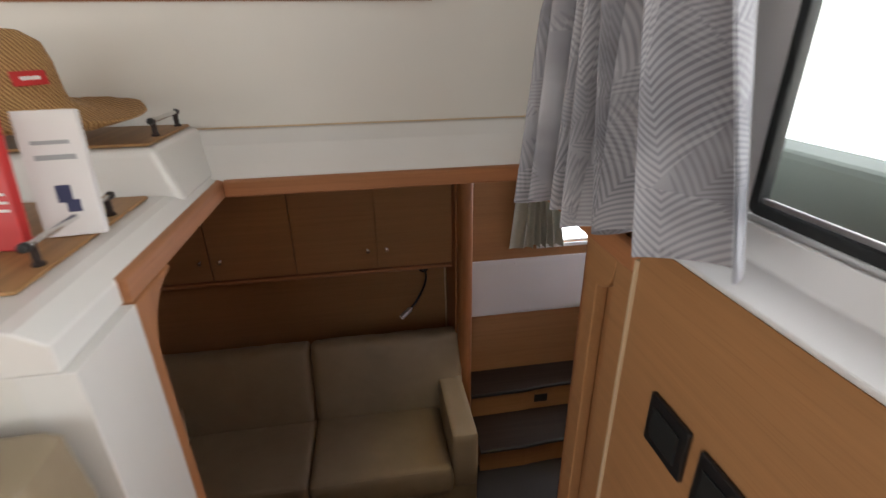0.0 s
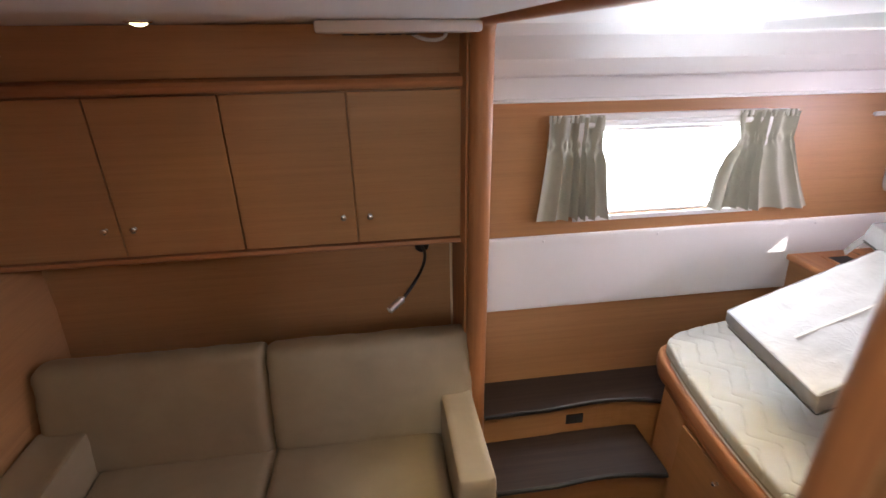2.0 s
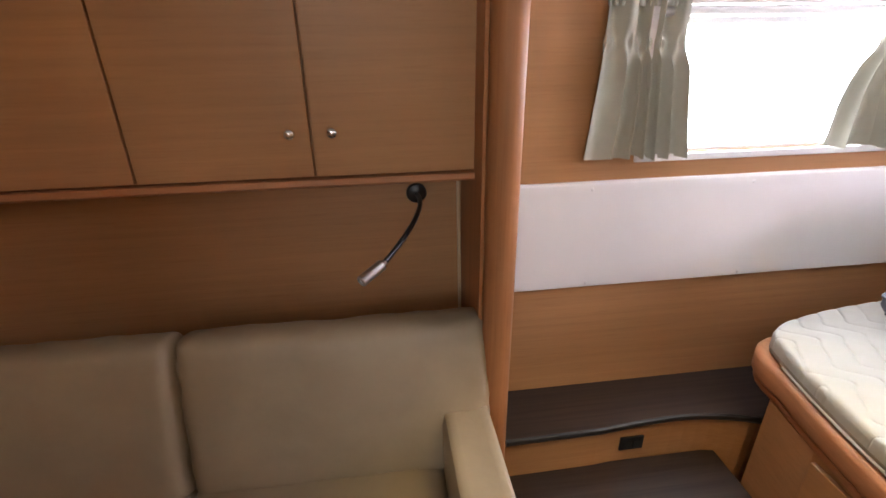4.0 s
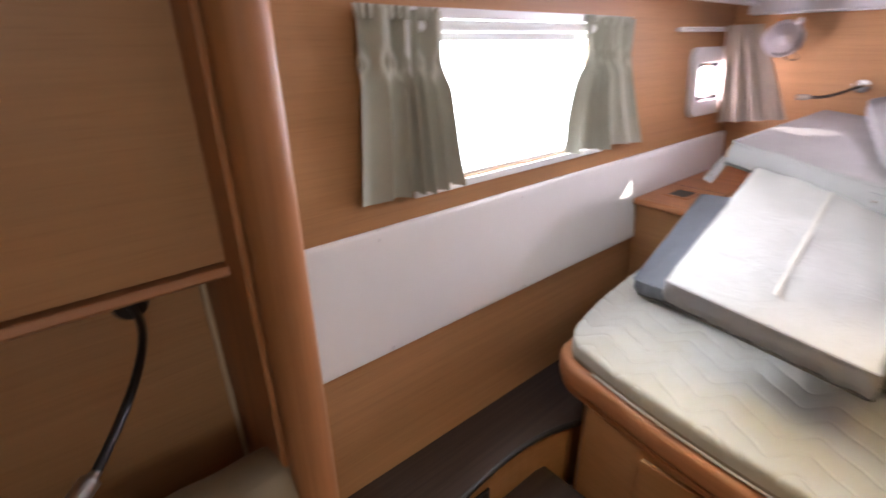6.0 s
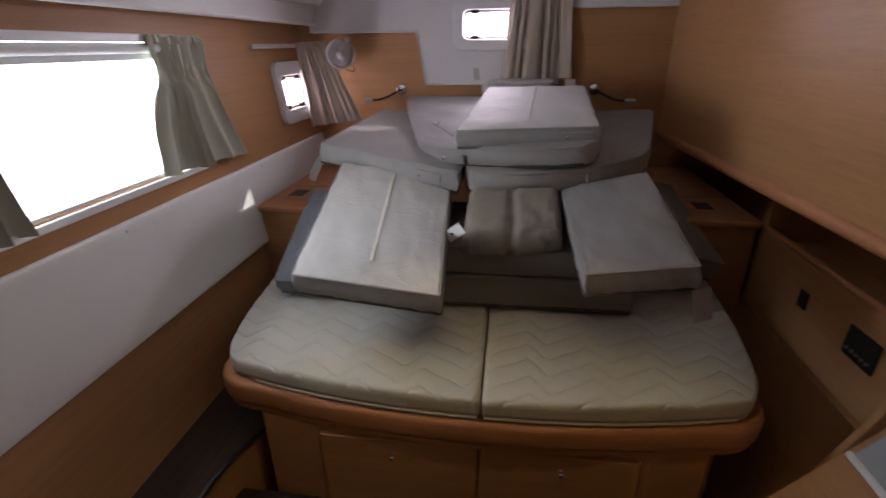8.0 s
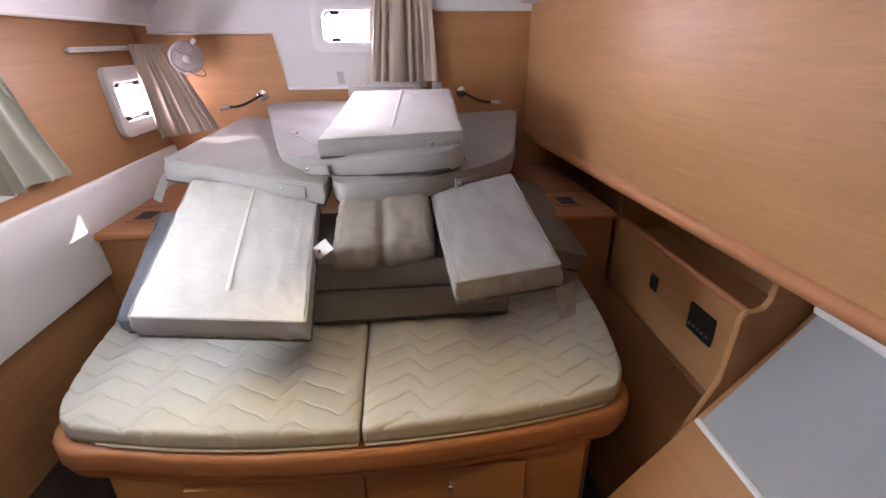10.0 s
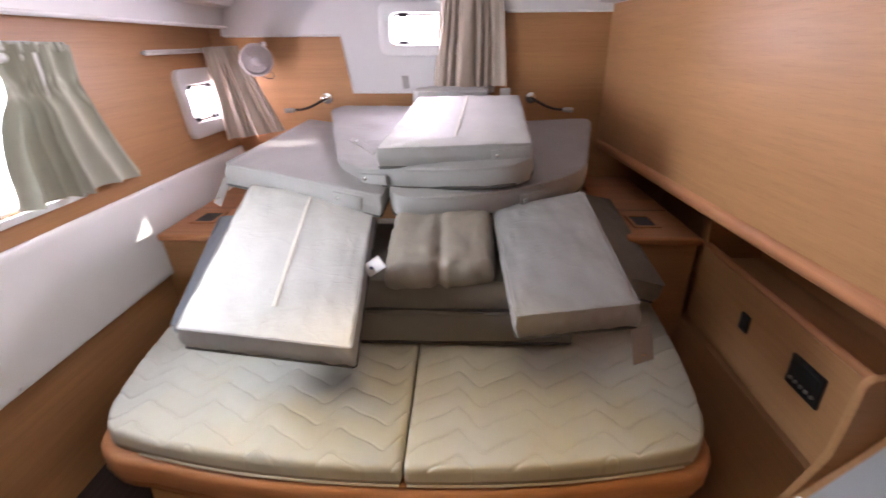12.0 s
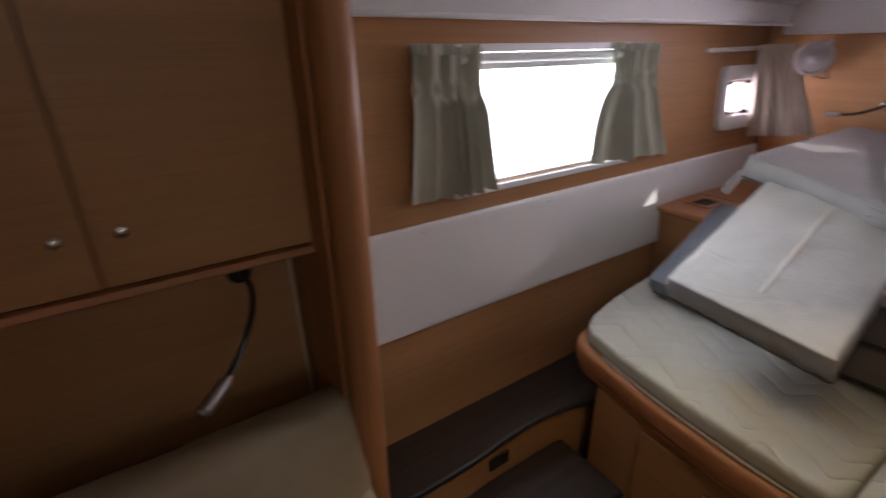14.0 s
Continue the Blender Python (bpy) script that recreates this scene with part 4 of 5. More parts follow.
# ---- sofa ----
def sofa():
    s = thing("sofa", "taupe leather two-seat sofa with square arms", "sofa", (-0.27, 3.2, 0.0))
    seam = -0.268
    L, R = -1.09, 0.552
    on(s, part("base", box(-1.125, 0.545, 2.90, 3.56, 0.0, 0.27, 0.01), LEATHER))
    for x0, x1 in ((L + 0.165, seam - 0.003), (seam + 0.003, R - 0.142)):
        b = cushion_mesh((x0, 2.85, 0.445), (x1, 2.85, 0.445), (x0, 3.36, 0.415), (x1, 3.36, 0.415), 0.17, 0.03, 0.012, 0.0, 0.003, x0)
        on(s, part("seat", b, LEATHER, None, "", True))
        on(s, part("piping", sweep([(x, y, z - 0.012) for x, y, z in loop_on((x0 + .012, 2.855, 0.445), (x1 - .012, 2.855, 0.445), (x0 + .012, 3.33, 0.415), (x1 - .012, 3.33, 0.415))], 0.0035, 6), LEATHER, None, "", True))
    for x0, x1, corner in ((-1.105, seam - 0.004, -1), (seam + 0.004, R, 1)):
        b = cushion_mesh((x0, 3.295, 0.40), (x1, 3.295, 0.40), (x0, 3.405, 0.835), (x1, 3.405, 0.835), 0.13, 0.035, 0.018, 0.0, 0.004, x0 + 5)
        on(s, part("backrest", b, LEATHER, None, "", True))
    for x0, x1 in ((-1.12, -0.925), (R - 0.14, R - 0.002)):
        b = slab(0.47, x1 - x0, 0.36, 0.025, 12, 8, 8)
        for v in b.verts:
            v.co = Vector((v.co.y + (x0 + x1) / 2, v.co.x + 3.13, v.co.z + 0.415 - 0.008 * (1 if v.co.z > 0 else 0) * math.cos(v.co.y * 20)))
        on(s, part("armrest", b, LEATHER, None, "", True))
    return s


sofa()


# ---- wall cabinets over the sofa ----
def wall_cabinet(x0, x1, knob_x, y=3.512, z0=1.215, z1=1.775):
    c = thing("wall_cabinet", "closed beech wall cabinet over the sofa", "cabinet", ((x0 + x1) / 2, y, z0), "wall cabinets over the sofa")
    on(c, part("body", box(x0, x1, y + 0.02, 3.60, z0 - 0.002, z1 + 0.01), WOOD_X))
    door = on(c, part("door", box(x0 + 0.003, x1 - 0.003, y, y + 0.0195, z0 + 0.003, z1 - 0.003, 0.002), WOOD_DOOR))
    k = part("knob", lathe([(0.0, 0.023), (0.007, 0.0225), (0.0115, 0.019), (0.011, 0.013), (0.006, 0.009), (0.005, 0.003), (0.008, 0.0), (0.0, 0.0)], axis_to((0, -1, 0), (knob_x, y, 1.326)), 16), CHROME, None, "chrome knob", True)
    k.parent = door
    return c


EDGES = (-1.117, -0.699, -0.287, 0.131, 0.545)
KNOBS = (-0.744, -0.648, 0.083, 0.181)
for a, c, k in zip(EDGES, EDGES[1:], KNOBS):
    wall_cabinet(a, c, k)
structure("trim_cabinet_low", prism([(3.498, 1.198), (3.502, 1.2125), (3.60, 1.2125), (3.60, 1.19), (3.51, 1.19)], "x", -1.125, 0.578, 0.002), TRIM_X, "beech lip under the wall cabinets")
structure("trim_cabinet_high", prism([(3.488, 1.782), (3.482, 1.80), (3.492, 1.815), (3.56, 1.822), (3.56, 1.787)], "x", -1.125, 0.578, 0.003), TRIM_X, "moulded beech lip above the wall cabinets")
structure("panel_over_cabinets", box(-1.128, 0.538, 3.545, 3.575, 1.823, CEIL - 0.003), WOOD_X, "beech panel above the wall cabinets")
structure("trim_cabinet_end", box(0.5455, 0.575, 3.505, 3.60, 1.2135, 1.7855, 0.002), WOOD_X, "filler strip at the end of the cabinets")
structure("panel_sofa_back", prism([(hull_y(0.60) - 0.012, 0.60), (hull_y(1.19) - 0.012, 1.19), (hull_y(1.19) - 0.002, 1.19), (hull_y(0.60) - 0.002, 0.60)], "x", -1.128, 0.515), WOOD_X, "beech panel behind the sofa")
structure("trim_sofa_panel", prism([(hull_y(0.6) - 0.018, 0.60), (hull_y(1.19) - 0.018, 1.19), (hull_y(1.19) - 0.002, 1.19), (hull_y(0.6) - 0.002, 0.6)], "x", 0.516, 0.524), EDGE, "pale edge strip beside the sofa")
structure("trim_pillar", box(0.528, 0.5395, 3.42, 3.71, 0.0, CEIL - 0.003, 0.003), TRIM_Z, "beech face of the bulkhead beside the sofa")


def reading_lamp(base, normal, path, tip_dir, dark, label, head=0.055, rad=0.011):
    """Flexible reading light: a round base, a bent stem and a small steel head."""
    t = thing("reading_lamp", label, "lamp", base, "reading lamps")
    on(t, part("base", lathe([(0.0, 0.018), (0.014, 0.018), (0.028, 0.012), (0.031, 0.004), (0.031, 0.0), (0.0, 0.0)], axis_to(normal, base), 24), BLACK if dark else CHROME, None, "", True))
    pts = bezier(*path)
    on(t, part("stem", sweep(pts, 0.0066, 10), BLACK if dark else WENGE, None, "flexible stem", True))
    end = Vector(path[-1])
    h = on(t, part("head", lathe([(0.0, -0.004), (0.006, -0.004), (0.0075, 0.004), (rad, 0.010), (rad, head), (rad - 0.002, head + 0.002), (rad - 0.002, head - 0.004), (0.0, head - 0.004)], axis_to(tip_dir, end), 18), STEEL, None, "brushed steel head", True))
    return t


yb = hull_y(1.117) - 0.013
reading_lamp((0.392, yb, 1.100), (0, -1, 0), ((0.392, yb - 0.012, 1.098), (0.405, yb - 0.16, 1.125), (0.375, 3.45, 1.105), (0.285, 3.360, 1.044)), (-0.72, -0.62, -0.28), True, "black flexible reading lamp with a steel head", 0.076, 0.0135)
for yb, side_ in ((3.202, 1), (2.115, -1)):
    reading_lamp((END_X - 0.002, yb, 1.355), (-1, 0, 0), ((END_X - 0.014, yb, 1.355), (END_X - 0.07, yb + 0.02 * side_, 1.352), (END_X - 0.09, yb + 0.08 * side_, 1.30), (END_X - 0.09, yb + 0.155 * side_, 1.305)), (-0.15, side_, -0.06), False, "chrome flexible reading lamp over the berth", 0.05, 0.0125)


# ---- small fittings on walls and ceiling ----
def downlight(x, y, z):
    t = thing("downlight", "small round ceiling downlight, switched on", "lamp", (x, y, z), "downlights")
    on(t, part("bezel", lathe([(0.036, 0.0), (0.036, 0.004), (0.026, 0.008), (0.024, 0.002), (0.024, 0.0)], axis_to((0, 0, -1), (x, y, z)), 24), CHROME, None, "", True))
    on(t, part("lens", lathe([(0.0, 0.016), (0.012, 0.014), (0.0225, 0.008), (0.0235, 0.0), (0, 0)], axis_to((0, 0, -1), (x, y, z)), 20), LAMP_GLOW))


downlight(-0.375, 3.28, CEIL)
downlight(0.97, 2.60, 1.999)


def ceiling_unit():
    t = thing("ceiling_vent", "white ceiling vent box with a loose cable", "vent", (0.31, 3.46, CEIL))
    b = box(0.07, 0.555, 3.30, 3.50, CEIL - 0.035, CEIL - 0.0005, 0.008)
    on(t, part("housing", b, PLASTIC, None, "", True))
    for i in range(5):
        on(t, part("slat", box(0.14 + i * 0.05, 0.175 + i * 0.05, 3.44, 3.485, CEIL - 0.04, CEIL - 0.036), BLACK, None, "dark slot"))
    on(t, part("cable", sweep(bezier((0.36, 3.47, CEIL - 0.036), (0.40, 3.45, CEIL - 0.065), (0.47, 3.46, CEIL - 0.06), (0.47, 3.47, CEIL - 0.036)), 0.006, 8), PLASTIC, None, "", True))


ceiling_unit()


def socket(name, label, m, w, h, mat=BLACK, keys=2):
    """A flat wall plate with its inserts; x across, z up, -y out of the wall."""
    t = thing(name, label, "socket")
    t.matrix_world = m
    part("plate", box(-w / 2, w / 2, -0.008, 0.0, -h / 2, h / 2, 0.0025), mat, t)
    for i in range(keys):
        cx = (i - (keys - 1) / 2) * w * 0.8 / keys
        k = w * 0.34 / keys
        part("insert", box(cx - k, cx + k, -0.011, -0.0082, -h * 0.3, h * 0.3, 0.0015), RUBBER, t)
    return t


socket("wall_socket", "black double socket on the step riser", pose(1.078, 3.449, 0.255), 0.085, 0.055)
SX = Matrix.Rotation(radians(-90), 4, "Z")
socket("switch_panel", "black switch plate on the saloon side panel", Matrix.Translation((0.5115, 1.670, 1.815)) @ SX, 0.085, 0.085, keys=1)
socket("switch_panel", "black switch plate low on the saloon side panel", Matrix.Translation((0.5115, 1.563, 1.813)) @ SX, 0.085, 0.085, keys=1)
FLIP = Matrix.Rotation(radians(180), 4, "Z")
socket("light_switch", "small black light switch on the shelf front", Matrix.Translation((1.878, 1.5515, 0.777)) @ FLIP, 0.045, 0.06, keys=1)
panel = socket("control_panel", "black control panel with small dials on the shelf front", Matrix.Translation((1.586, 1.5515, 0.78)) @ FLIP, 0.125, 0.095, keys=0)
part("display", box(-0.05, 0.05, -0.0105, -0.0082, 0.002, 0.036, 0.001), RUBBER, panel)
for i in range(5):
    part("dial", lathe([(0, 0.006), (0.005, 0.0055), (0.006, 0.0)], axis_to((0, -1, 0), (-0.042 + 0.021 * i, -0.008, -0.022)), 12), STEEL, panel)


def fan():
    c = Vector((END_X - 0.10, 3.520, 1.55))
    d = Vector((-0.86, -0.42, -0.22)).normalized()
    t = thing("wall_fan", "small white caged fan on the head wall", "fan", tuple(c))
    m = axis_to(d, c)
    on(t, part("housing", lathe([(0.0, -0.045), (0.05, -0.045), (0.074, -0.03), (0.080, -0.008), (0.080, 0.006), (0.074, 0.012), (0.074, 0.0), (0.068, -0.028), (0.0, -0.035)], m, 32), FAN_PLASTIC, None, "", True))
    for r in (0.032, 0.045, 0.058, 0.070):
        pts = [m @ Vector((r * math.cos(a), r * math.sin(a), 0.020 - r * r * 2.0)) for a in (i * math.tau / 28 for i in range(29))]
        on(t, part("cage_ring", sweep(pts, 0.0022, 6, caps=False), FAN_PLASTIC, None, "", True))
    on(t, part("hub", lathe([(0.0, 0.026), (0.014, 0.025), (0.021, 0.02), (0.022, 0.014), (0.0, 0.014)], m, 20), FAN_PLASTIC, None, "", True))
    for i in range(16):
        a = i * math.tau / 16
        pts = [m @ Vector((r * math.cos(a + (r - 0.02) * 5), r * math.sin(a + (r - 0.02) * 5), 0.020 - r * r * 2.0)) for r in (0.02, 0.035, 0.05, 0.065, 0.077)]
        on(t, part("cage_rib", sweep(pts, 0.0018, 5), FAN_PLASTIC, None, "", True))
    for i in range(4):
        a = i * math.tau / 4 + 0.4
        b = bmesh.new()
        q = [b.verts.new(m @ Vector((r * math.cos(a + o), r * math.sin(a + o), z))) for r, o, z in ((0.018, -0.5, -0.01), (0.064, -0.35, -0.012), (0.064, 0.45, 0.0), (0.018, 0.6, 0.0))]
        b.faces.new(q)
        g = bmesh.ops.extrude_face_region(b, geom=b.faces[:])
        for v in g["geom"]:
            if isinstance(v, bmesh.types.BMVert):
                v.co += m.to_3x3() @ Vector((0, 0, 0.002))
        on(t, part("blade", b, FAN_PLASTIC))
    on(t, part("bracket", sweep([c - d * 0.04, c - d * 0.06 + Vector((0.02, 0, 0)), (END_X - 0.001, 3.585, 1.565)], 0.013, 10), FAN_PLASTIC, None, "", True))
    on(t, part("switch", lathe([(0, 0.014), (0.012, 0.013), (0.014, 0.0)], axis_to((-0.6, -0.5, 0.6), m @ Vector((0, 0, 0)) + Vector((-0.01, -0.05, 0.07))), 14), FAN_PLASTIC, None, "", True))
    on(t, part("cord", sweep(bezier(c + Vector((0.02, 0.0, -0.07)), c + Vector((0.0, -0.05, -0.10)), c + Vector((0.06, -0.09, -0.10)), (END_X - 0.003, 3.50, 1.50)), 0.0022, 6), BLACK, None, "thin dark cord", True))


fan()


# ---- berth ----
def side_left(x):
    return 3.418 + 0.165 * (1 - math.exp(-(x - 1.36) / 0.38))


def side_right(x):
    return 1.857 - 0.15 * (1 - math.exp(-(x - 1.42) / 0.40))


def front_x(y):
    return 1.355 + 0.092 * abs((y - 2.62) / 0.76) ** 2.2


def berth_outline(grow=0.0, x_back=2.20):
    pts = []
    n = 12
    ys = [3.30 - (3.30 - 1.98) * i / n for i in range(n + 1)]
    pts += [(x_back, side_left(x_back) + grow), (1.8, side_left(1.8) + grow)]
    for sgn_, cx, cy, ly in ((1, 1.58, 3.30, side_left(1.58) + grow), (-1, 1.58, 1.98, side_right(1.58) - grow)):
        a, b_ = cx - (front_x(cy) - grow), abs(ly - cy)
        arc = [(cx - a * math.cos(t) ** 0.8, cy + sgn_ * b_ * math.sin(t) ** 0.8) for t in (radians(15 * i) for i in range(6, -1, -1))]
        if sgn_ > 0:
            pts += arc + [(front_x(y) - grow, y) for y in ys[1:-1]]
        else:
            pts += arc[::-1]
    pts += [(1.8, side_right(1.8) - grow), (x_back, side_right(x_back) - grow)]
    return pts


def berth():
    t = thing("berth", "island berth base of beech with two front doors", "bed", (2.2, 2.62, 0.0))
    on(t, part("fascia", prism(berth_outline(0.014), "z", 0.525, 0.612, 0.022, seg=4), TRIM_Y, None, "rounded solid beech edge", True))
    plinth = [(2.2, 3.40), (1.60, 3.40), (1.51, 3.385), (1.425, 3.325), (1.393, 3.13), (1.393, 2.13), (1.425, 1.96), (1.51, 1.90), (1.6, 1.87), (2.2, 1.87)]
    on(t, part("moulding", prism(berth_outline(0.003), "z", 0.503, 0.5247, 0.006, seg=2), TRIM_Y, None, "", True))
    on(t, part("plinth", prism(plinth, "z", 0.0, 0.5028), WOOD_Y))
    on(t, part("back_base", box(2.205, END_X - 0.002, 1.86, 3.42, 0.0, 0.60), WOOD_Y))
    for y0, y1, ky in ((2.629, 3.118, 2.888), (2.158, 2.621, 2.381)):
        door = on(t, part("door", box(1.377, 1.3925, y0, y1, 0.07, 0.482, 0.003), WOOD_Y))
        k = part("knob", lathe([(0.0, 0.020), (0.006, 0.0195), (0.009, 0.016), (0.008, 0.011), (0.005, 0.008), (0.005, 0.002), (0.008, 0.0), (0, 0)], axis_to((-1, 0, 0), (1.377, ky, 0.424)), 16), CHROME, None, "chrome knob", True)
        k.parent = door
    return t


berth()


def mattress(sign):
    """One half of the quilted mattress, stitched in wavy rows; sign 1 is the outboard half."""
    length, width, thick = 1.77, 0.80, 0.068
    b = slab(length, width, thick, 0.016, 400, 190, 5)
    rows_of = {}
    for v in b.verts:
        # finer mesh towards the foot
        q = min(1.0, max(0.0, (v.co.x + length / 2 - 0.03) / (length - 0.06)))
        if 0 < q < 1:
            v.co.x = 0.03 + (length - 0.06) * (0.35 * q + 0.65 * q ** 3) - length / 2
    for v in b.verts:
        u, w = v.co.x + length / 2, (v.co.y + width / 2) / width     # w: 0 at the middle seam
        if sign < 0:
            w = 1 - w
        s = w
        x = 1.355 + u
        # the outer front corner is rounded off, the foot is bowed
        xs = x + 0.10 * max(0.0, 1 - u / 0.9)
        outer_w = (side_left(xs) - 2.622) if sign > 0 else (2.618 - side_right(max(xs, 1.42)))
        r = 0.12
        near = max(0.0, 1 - u / r)
        outer_w -= 0.05 * (1 - math.sqrt(max(0.0, 1 - near * near)))
        y = 2.62 + sign * (0.0025 + s * (outer_w - 0.0025))
        x += 0.092 * (abs(y - 2.62) / 0.76) ** 2.2 * max(0.0, 1 - u / 0.9)
        z = 0.6485 + v.co.z
        ang = sign * (y * math.tau / 0.19 + 0.6)
        wave = math.asin(0.86 * math.sin(ang + 0.55 * math.sin(ang)))
        row = (x + 0.036 * wave + 0.014 * noise.noise(Vector((x * 3, y * 3, 2.0)))) / 0.082 + 0.35
        rows_of[v] = row
        if v.co.z > 0.02:
            d = abs(row - round(row)) * 0.082
            cut = math.exp(-(d / 0.0045) ** 2)
            swell = math.sin(min(d / 0.041, 1) * math.pi / 2)
            dents = noise.noise(Vector((x * 7, y * 7, 0.3))) * 0.004 + noise.noise(Vector((x * 2.2, y * 2.2, 5.0))) * 0.006
            z += 0.0022 * swell - 0.0022 * cut + dents * min(1.0, 0.3 + u)
            z -= 0.006 * math.exp(-(s * outer_w / 0.03) ** 2)
        v.co = Vector((x, y, z))
    layer = b.loops.layers.uv.new("UVMap")
    for f in b.faces:
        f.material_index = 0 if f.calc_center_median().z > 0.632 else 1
        for loop in f.loops:
            loop[layer].uv = (rows_of[loop.vert], loop.vert.co.y)
    return b


for sgn, lab in ((1, "cream quilted mattress half with warm light tinted in, outboard"), (-1, "cream quilted mattress half, worn, with warm light tinted in")):
    mt = thing("mattress", lab, "mattress", (2.2, 2.62 + sgn * 0.4, 0.61), "berth mattress halves")
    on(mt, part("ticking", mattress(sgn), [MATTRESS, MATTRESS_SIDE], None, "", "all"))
    rim = []
    for i in range(60):
        y = 2.62 + sgn * (0.01 + 0.70 * i / 59)
        rim.append((front_x(y) + 0.003, y, 0.622))
    on(mt, part("piping", sweep(rim, 0.006, 6), PIPING, None, "beige edge piping", True))


def locker_top(name, y0, y1, vent_c, label):
    """A bedside locker with a rounded top edge and a square vent."""
    t = thing(name, label, "nightstand", (2.7, (y0 + y1) / 2, 0.0), "bedside lockers")
    on(t, part("body", box(2.245, END_X - 0.002, y0 + 0.012, y1 - 0.004, 0.0, 0.899), WOOD_Y))
    on(t, part("top", box(2.225, END_X - 0.002, y0, y1, 0.90, 0.93, 0.010, seg=3), TRIM_Y))
    vx, vy = vent_c
    on(t, part("vent_frame", ring(rounded_rect(vx - 0.075, vx + 0.075, vy - 0.055, vy + 0.055, 0.008, 3), rounded_rect(vx - 0.055, vx + 0.055, vy - 0.038, vy + 0.038, 0.004, 3), "z", 0.9305, 0.936, bevel=0.0015), TRIM_Y))
    on(t, part("vent", box(vx - 0.055, vx + 0.055, vy - 0.038, vy + 0.038, 0.9302, 0.9325), RUBBER, None, "black vent grille"))
    on(t, part("lid_joint", box(2.56, 2.564, y0 + 0.01, y1 - 0.01, 0.9302, 0.9312), BLACK))


locker_top("nightstand", 3.44, 3.692, (2.43, 3.575), "beech bedside locker top with a black vent")
locker_top("nightstand", 1.556, 1.84, (2.41, 1.725), "beech bedside locker top with a black vent, shaded")


# ---- loose cushions on the berth ----
def loose_cushion(label, fl, fr, bl, br, thick, mats, puff=0.01, bow=0.0, r=0.007, seed=0.0, tab=None, zip_line=None, name="cushion", wrinkle=0.0065, plan_r=0.0, studs=(), piped=True):
    c = thing(name, label, "cushion", tuple(Vector(fl).lerp(Vector(br), 0.5) - Vector((0, 0, thick))), "stacked cushions")
    b = cushion_mesh(fl, fr, bl, br, thick, r, puff, bow, wrinkle, seed, plan_r=plan_r)
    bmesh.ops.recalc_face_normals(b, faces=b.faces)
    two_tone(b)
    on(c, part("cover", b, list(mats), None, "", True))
    flv, frv, blv, brv = (Vector(p) for p in (fl, fr, bl, br))
    n = (blv - flv).cross(frv - flv).normalized()
    n = n if n.z > 0 else -n
    if piped:
        for drop in (0.003, thick - 0.003):
            on(c, part("piping", sweep(cushion_rim(fl, fr, bl, br, drop, bow, plan_r, 0.0005), 0.0042 if drop < 0.01 else 0.0055, 6, caps=False), mats[1] if drop < 0.01 else SEAM_SHADE, None, "", True))
    at, _, length, width = cushion_top(fl, fr, bl, br, bow)
    for w0 in studs:
        a, d = at(0, 1 - w0 - 0.09), at(0, 1 - w0 + 0.09)
        along = (d - a).normalized()
        face = along.cross(n).normalized()
        if face.dot(flv - blv) < 0:
            face = -face
        m = Matrix((along, face, n)).transposed().to_4x4()
        m.translation = at(0, 1 - w0) - n * thick * 0.5 + face * (0.016 if bow else 0.010)
        b = box(-0.055, 0.055, -0.006, 0.003, -thick * 0.27, thick * 0.27, 0.0025)
        b.transform(m)
        strap = on(c, part("strap", b, mats[1], None, "", True))
        s_ = part("snap", lathe([(0, 0.005), (0.005, 0.004), (0.0075, 0.0)], m @ Matrix.Translation((0.036, 0.003, 0)) @ Matrix.Rotation(radians(-90), 4, "X"), 14), CHROME, None, "chrome press stud", True)
        s_.parent = strap
    if zip_line:
        (u0, w0), (u1, w1) = zip_line
        pts = []
        for i in range(21):
            k = i / 20
            u, w = u0 + (u1 - u0) * k, w0 + (w1 - w0) * k
            dome = math.sqrt(max(0, (1 - (2 * u - 1) ** 2) * (1 - (2 * w - 1) ** 2)))
            pts.append((flv * (1 - u) + blv * u) * (1 - w) + (frv * (1 - u) + brv * u) * w + n * (puff * dome + 0.001))
        b = bmesh.new()
        across = (frv - flv).normalized() * 0.007
        last = None
        for p in pts:
            quad = [b.verts.new(p - across), b.verts.new(p - across * 0.6 + n * 0.0025), b.verts.new(p + across * 0.6 + n * 0.0025), b.verts.new(p + across)]
            if last:
                for i in range(3):
                    b.faces.new((last[i], last[i + 1], quad[i + 1], quad[i]))
            last = quad
        on(c, part("zip_flap", b, PIPING_PALE, None, "pale zip flap", True))
    if tab:
        for p0, d, w, ln in tab:
            p0, d = Vector(p0), Vector(d).normalized()
            a = d.cross(n)
            a = a.normalized() * w / 2
            b = bmesh.new()
            rows = []
            for i in range(7):
                k = i / 6
                q = p0 + d * ln * k - Vector((0, 0, 0.012 * k * k))
                rows.append([b.verts.new(q - a), b.verts.new(q + a), b.verts.new(q + a + n * 0.003), b.verts.new(q - a + n * 0.003)])
            for r0, r1 in zip(rows, rows[1:]):
                for i in range(4):
                    b.faces.new((r0[i], r0[(i + 1) % 4], r1[(i + 1) % 4], r1[i]))
            b.faces.new(rows[0]), b.faces.new(rows[-1])
            strap = on(c, part("strap", b, mats[1], None, "", True))
            s = part("snap", lathe([(0, 0.004), (0.005, 0.003), (0.007, 0.0)], axis_to(n, p0 + d * ln * 0.8 + n * 0.004 - Vector((0, 0, 0.008))), 12), CHROME, None, "chrome press stud", True)
            s.parent = strap
    return c


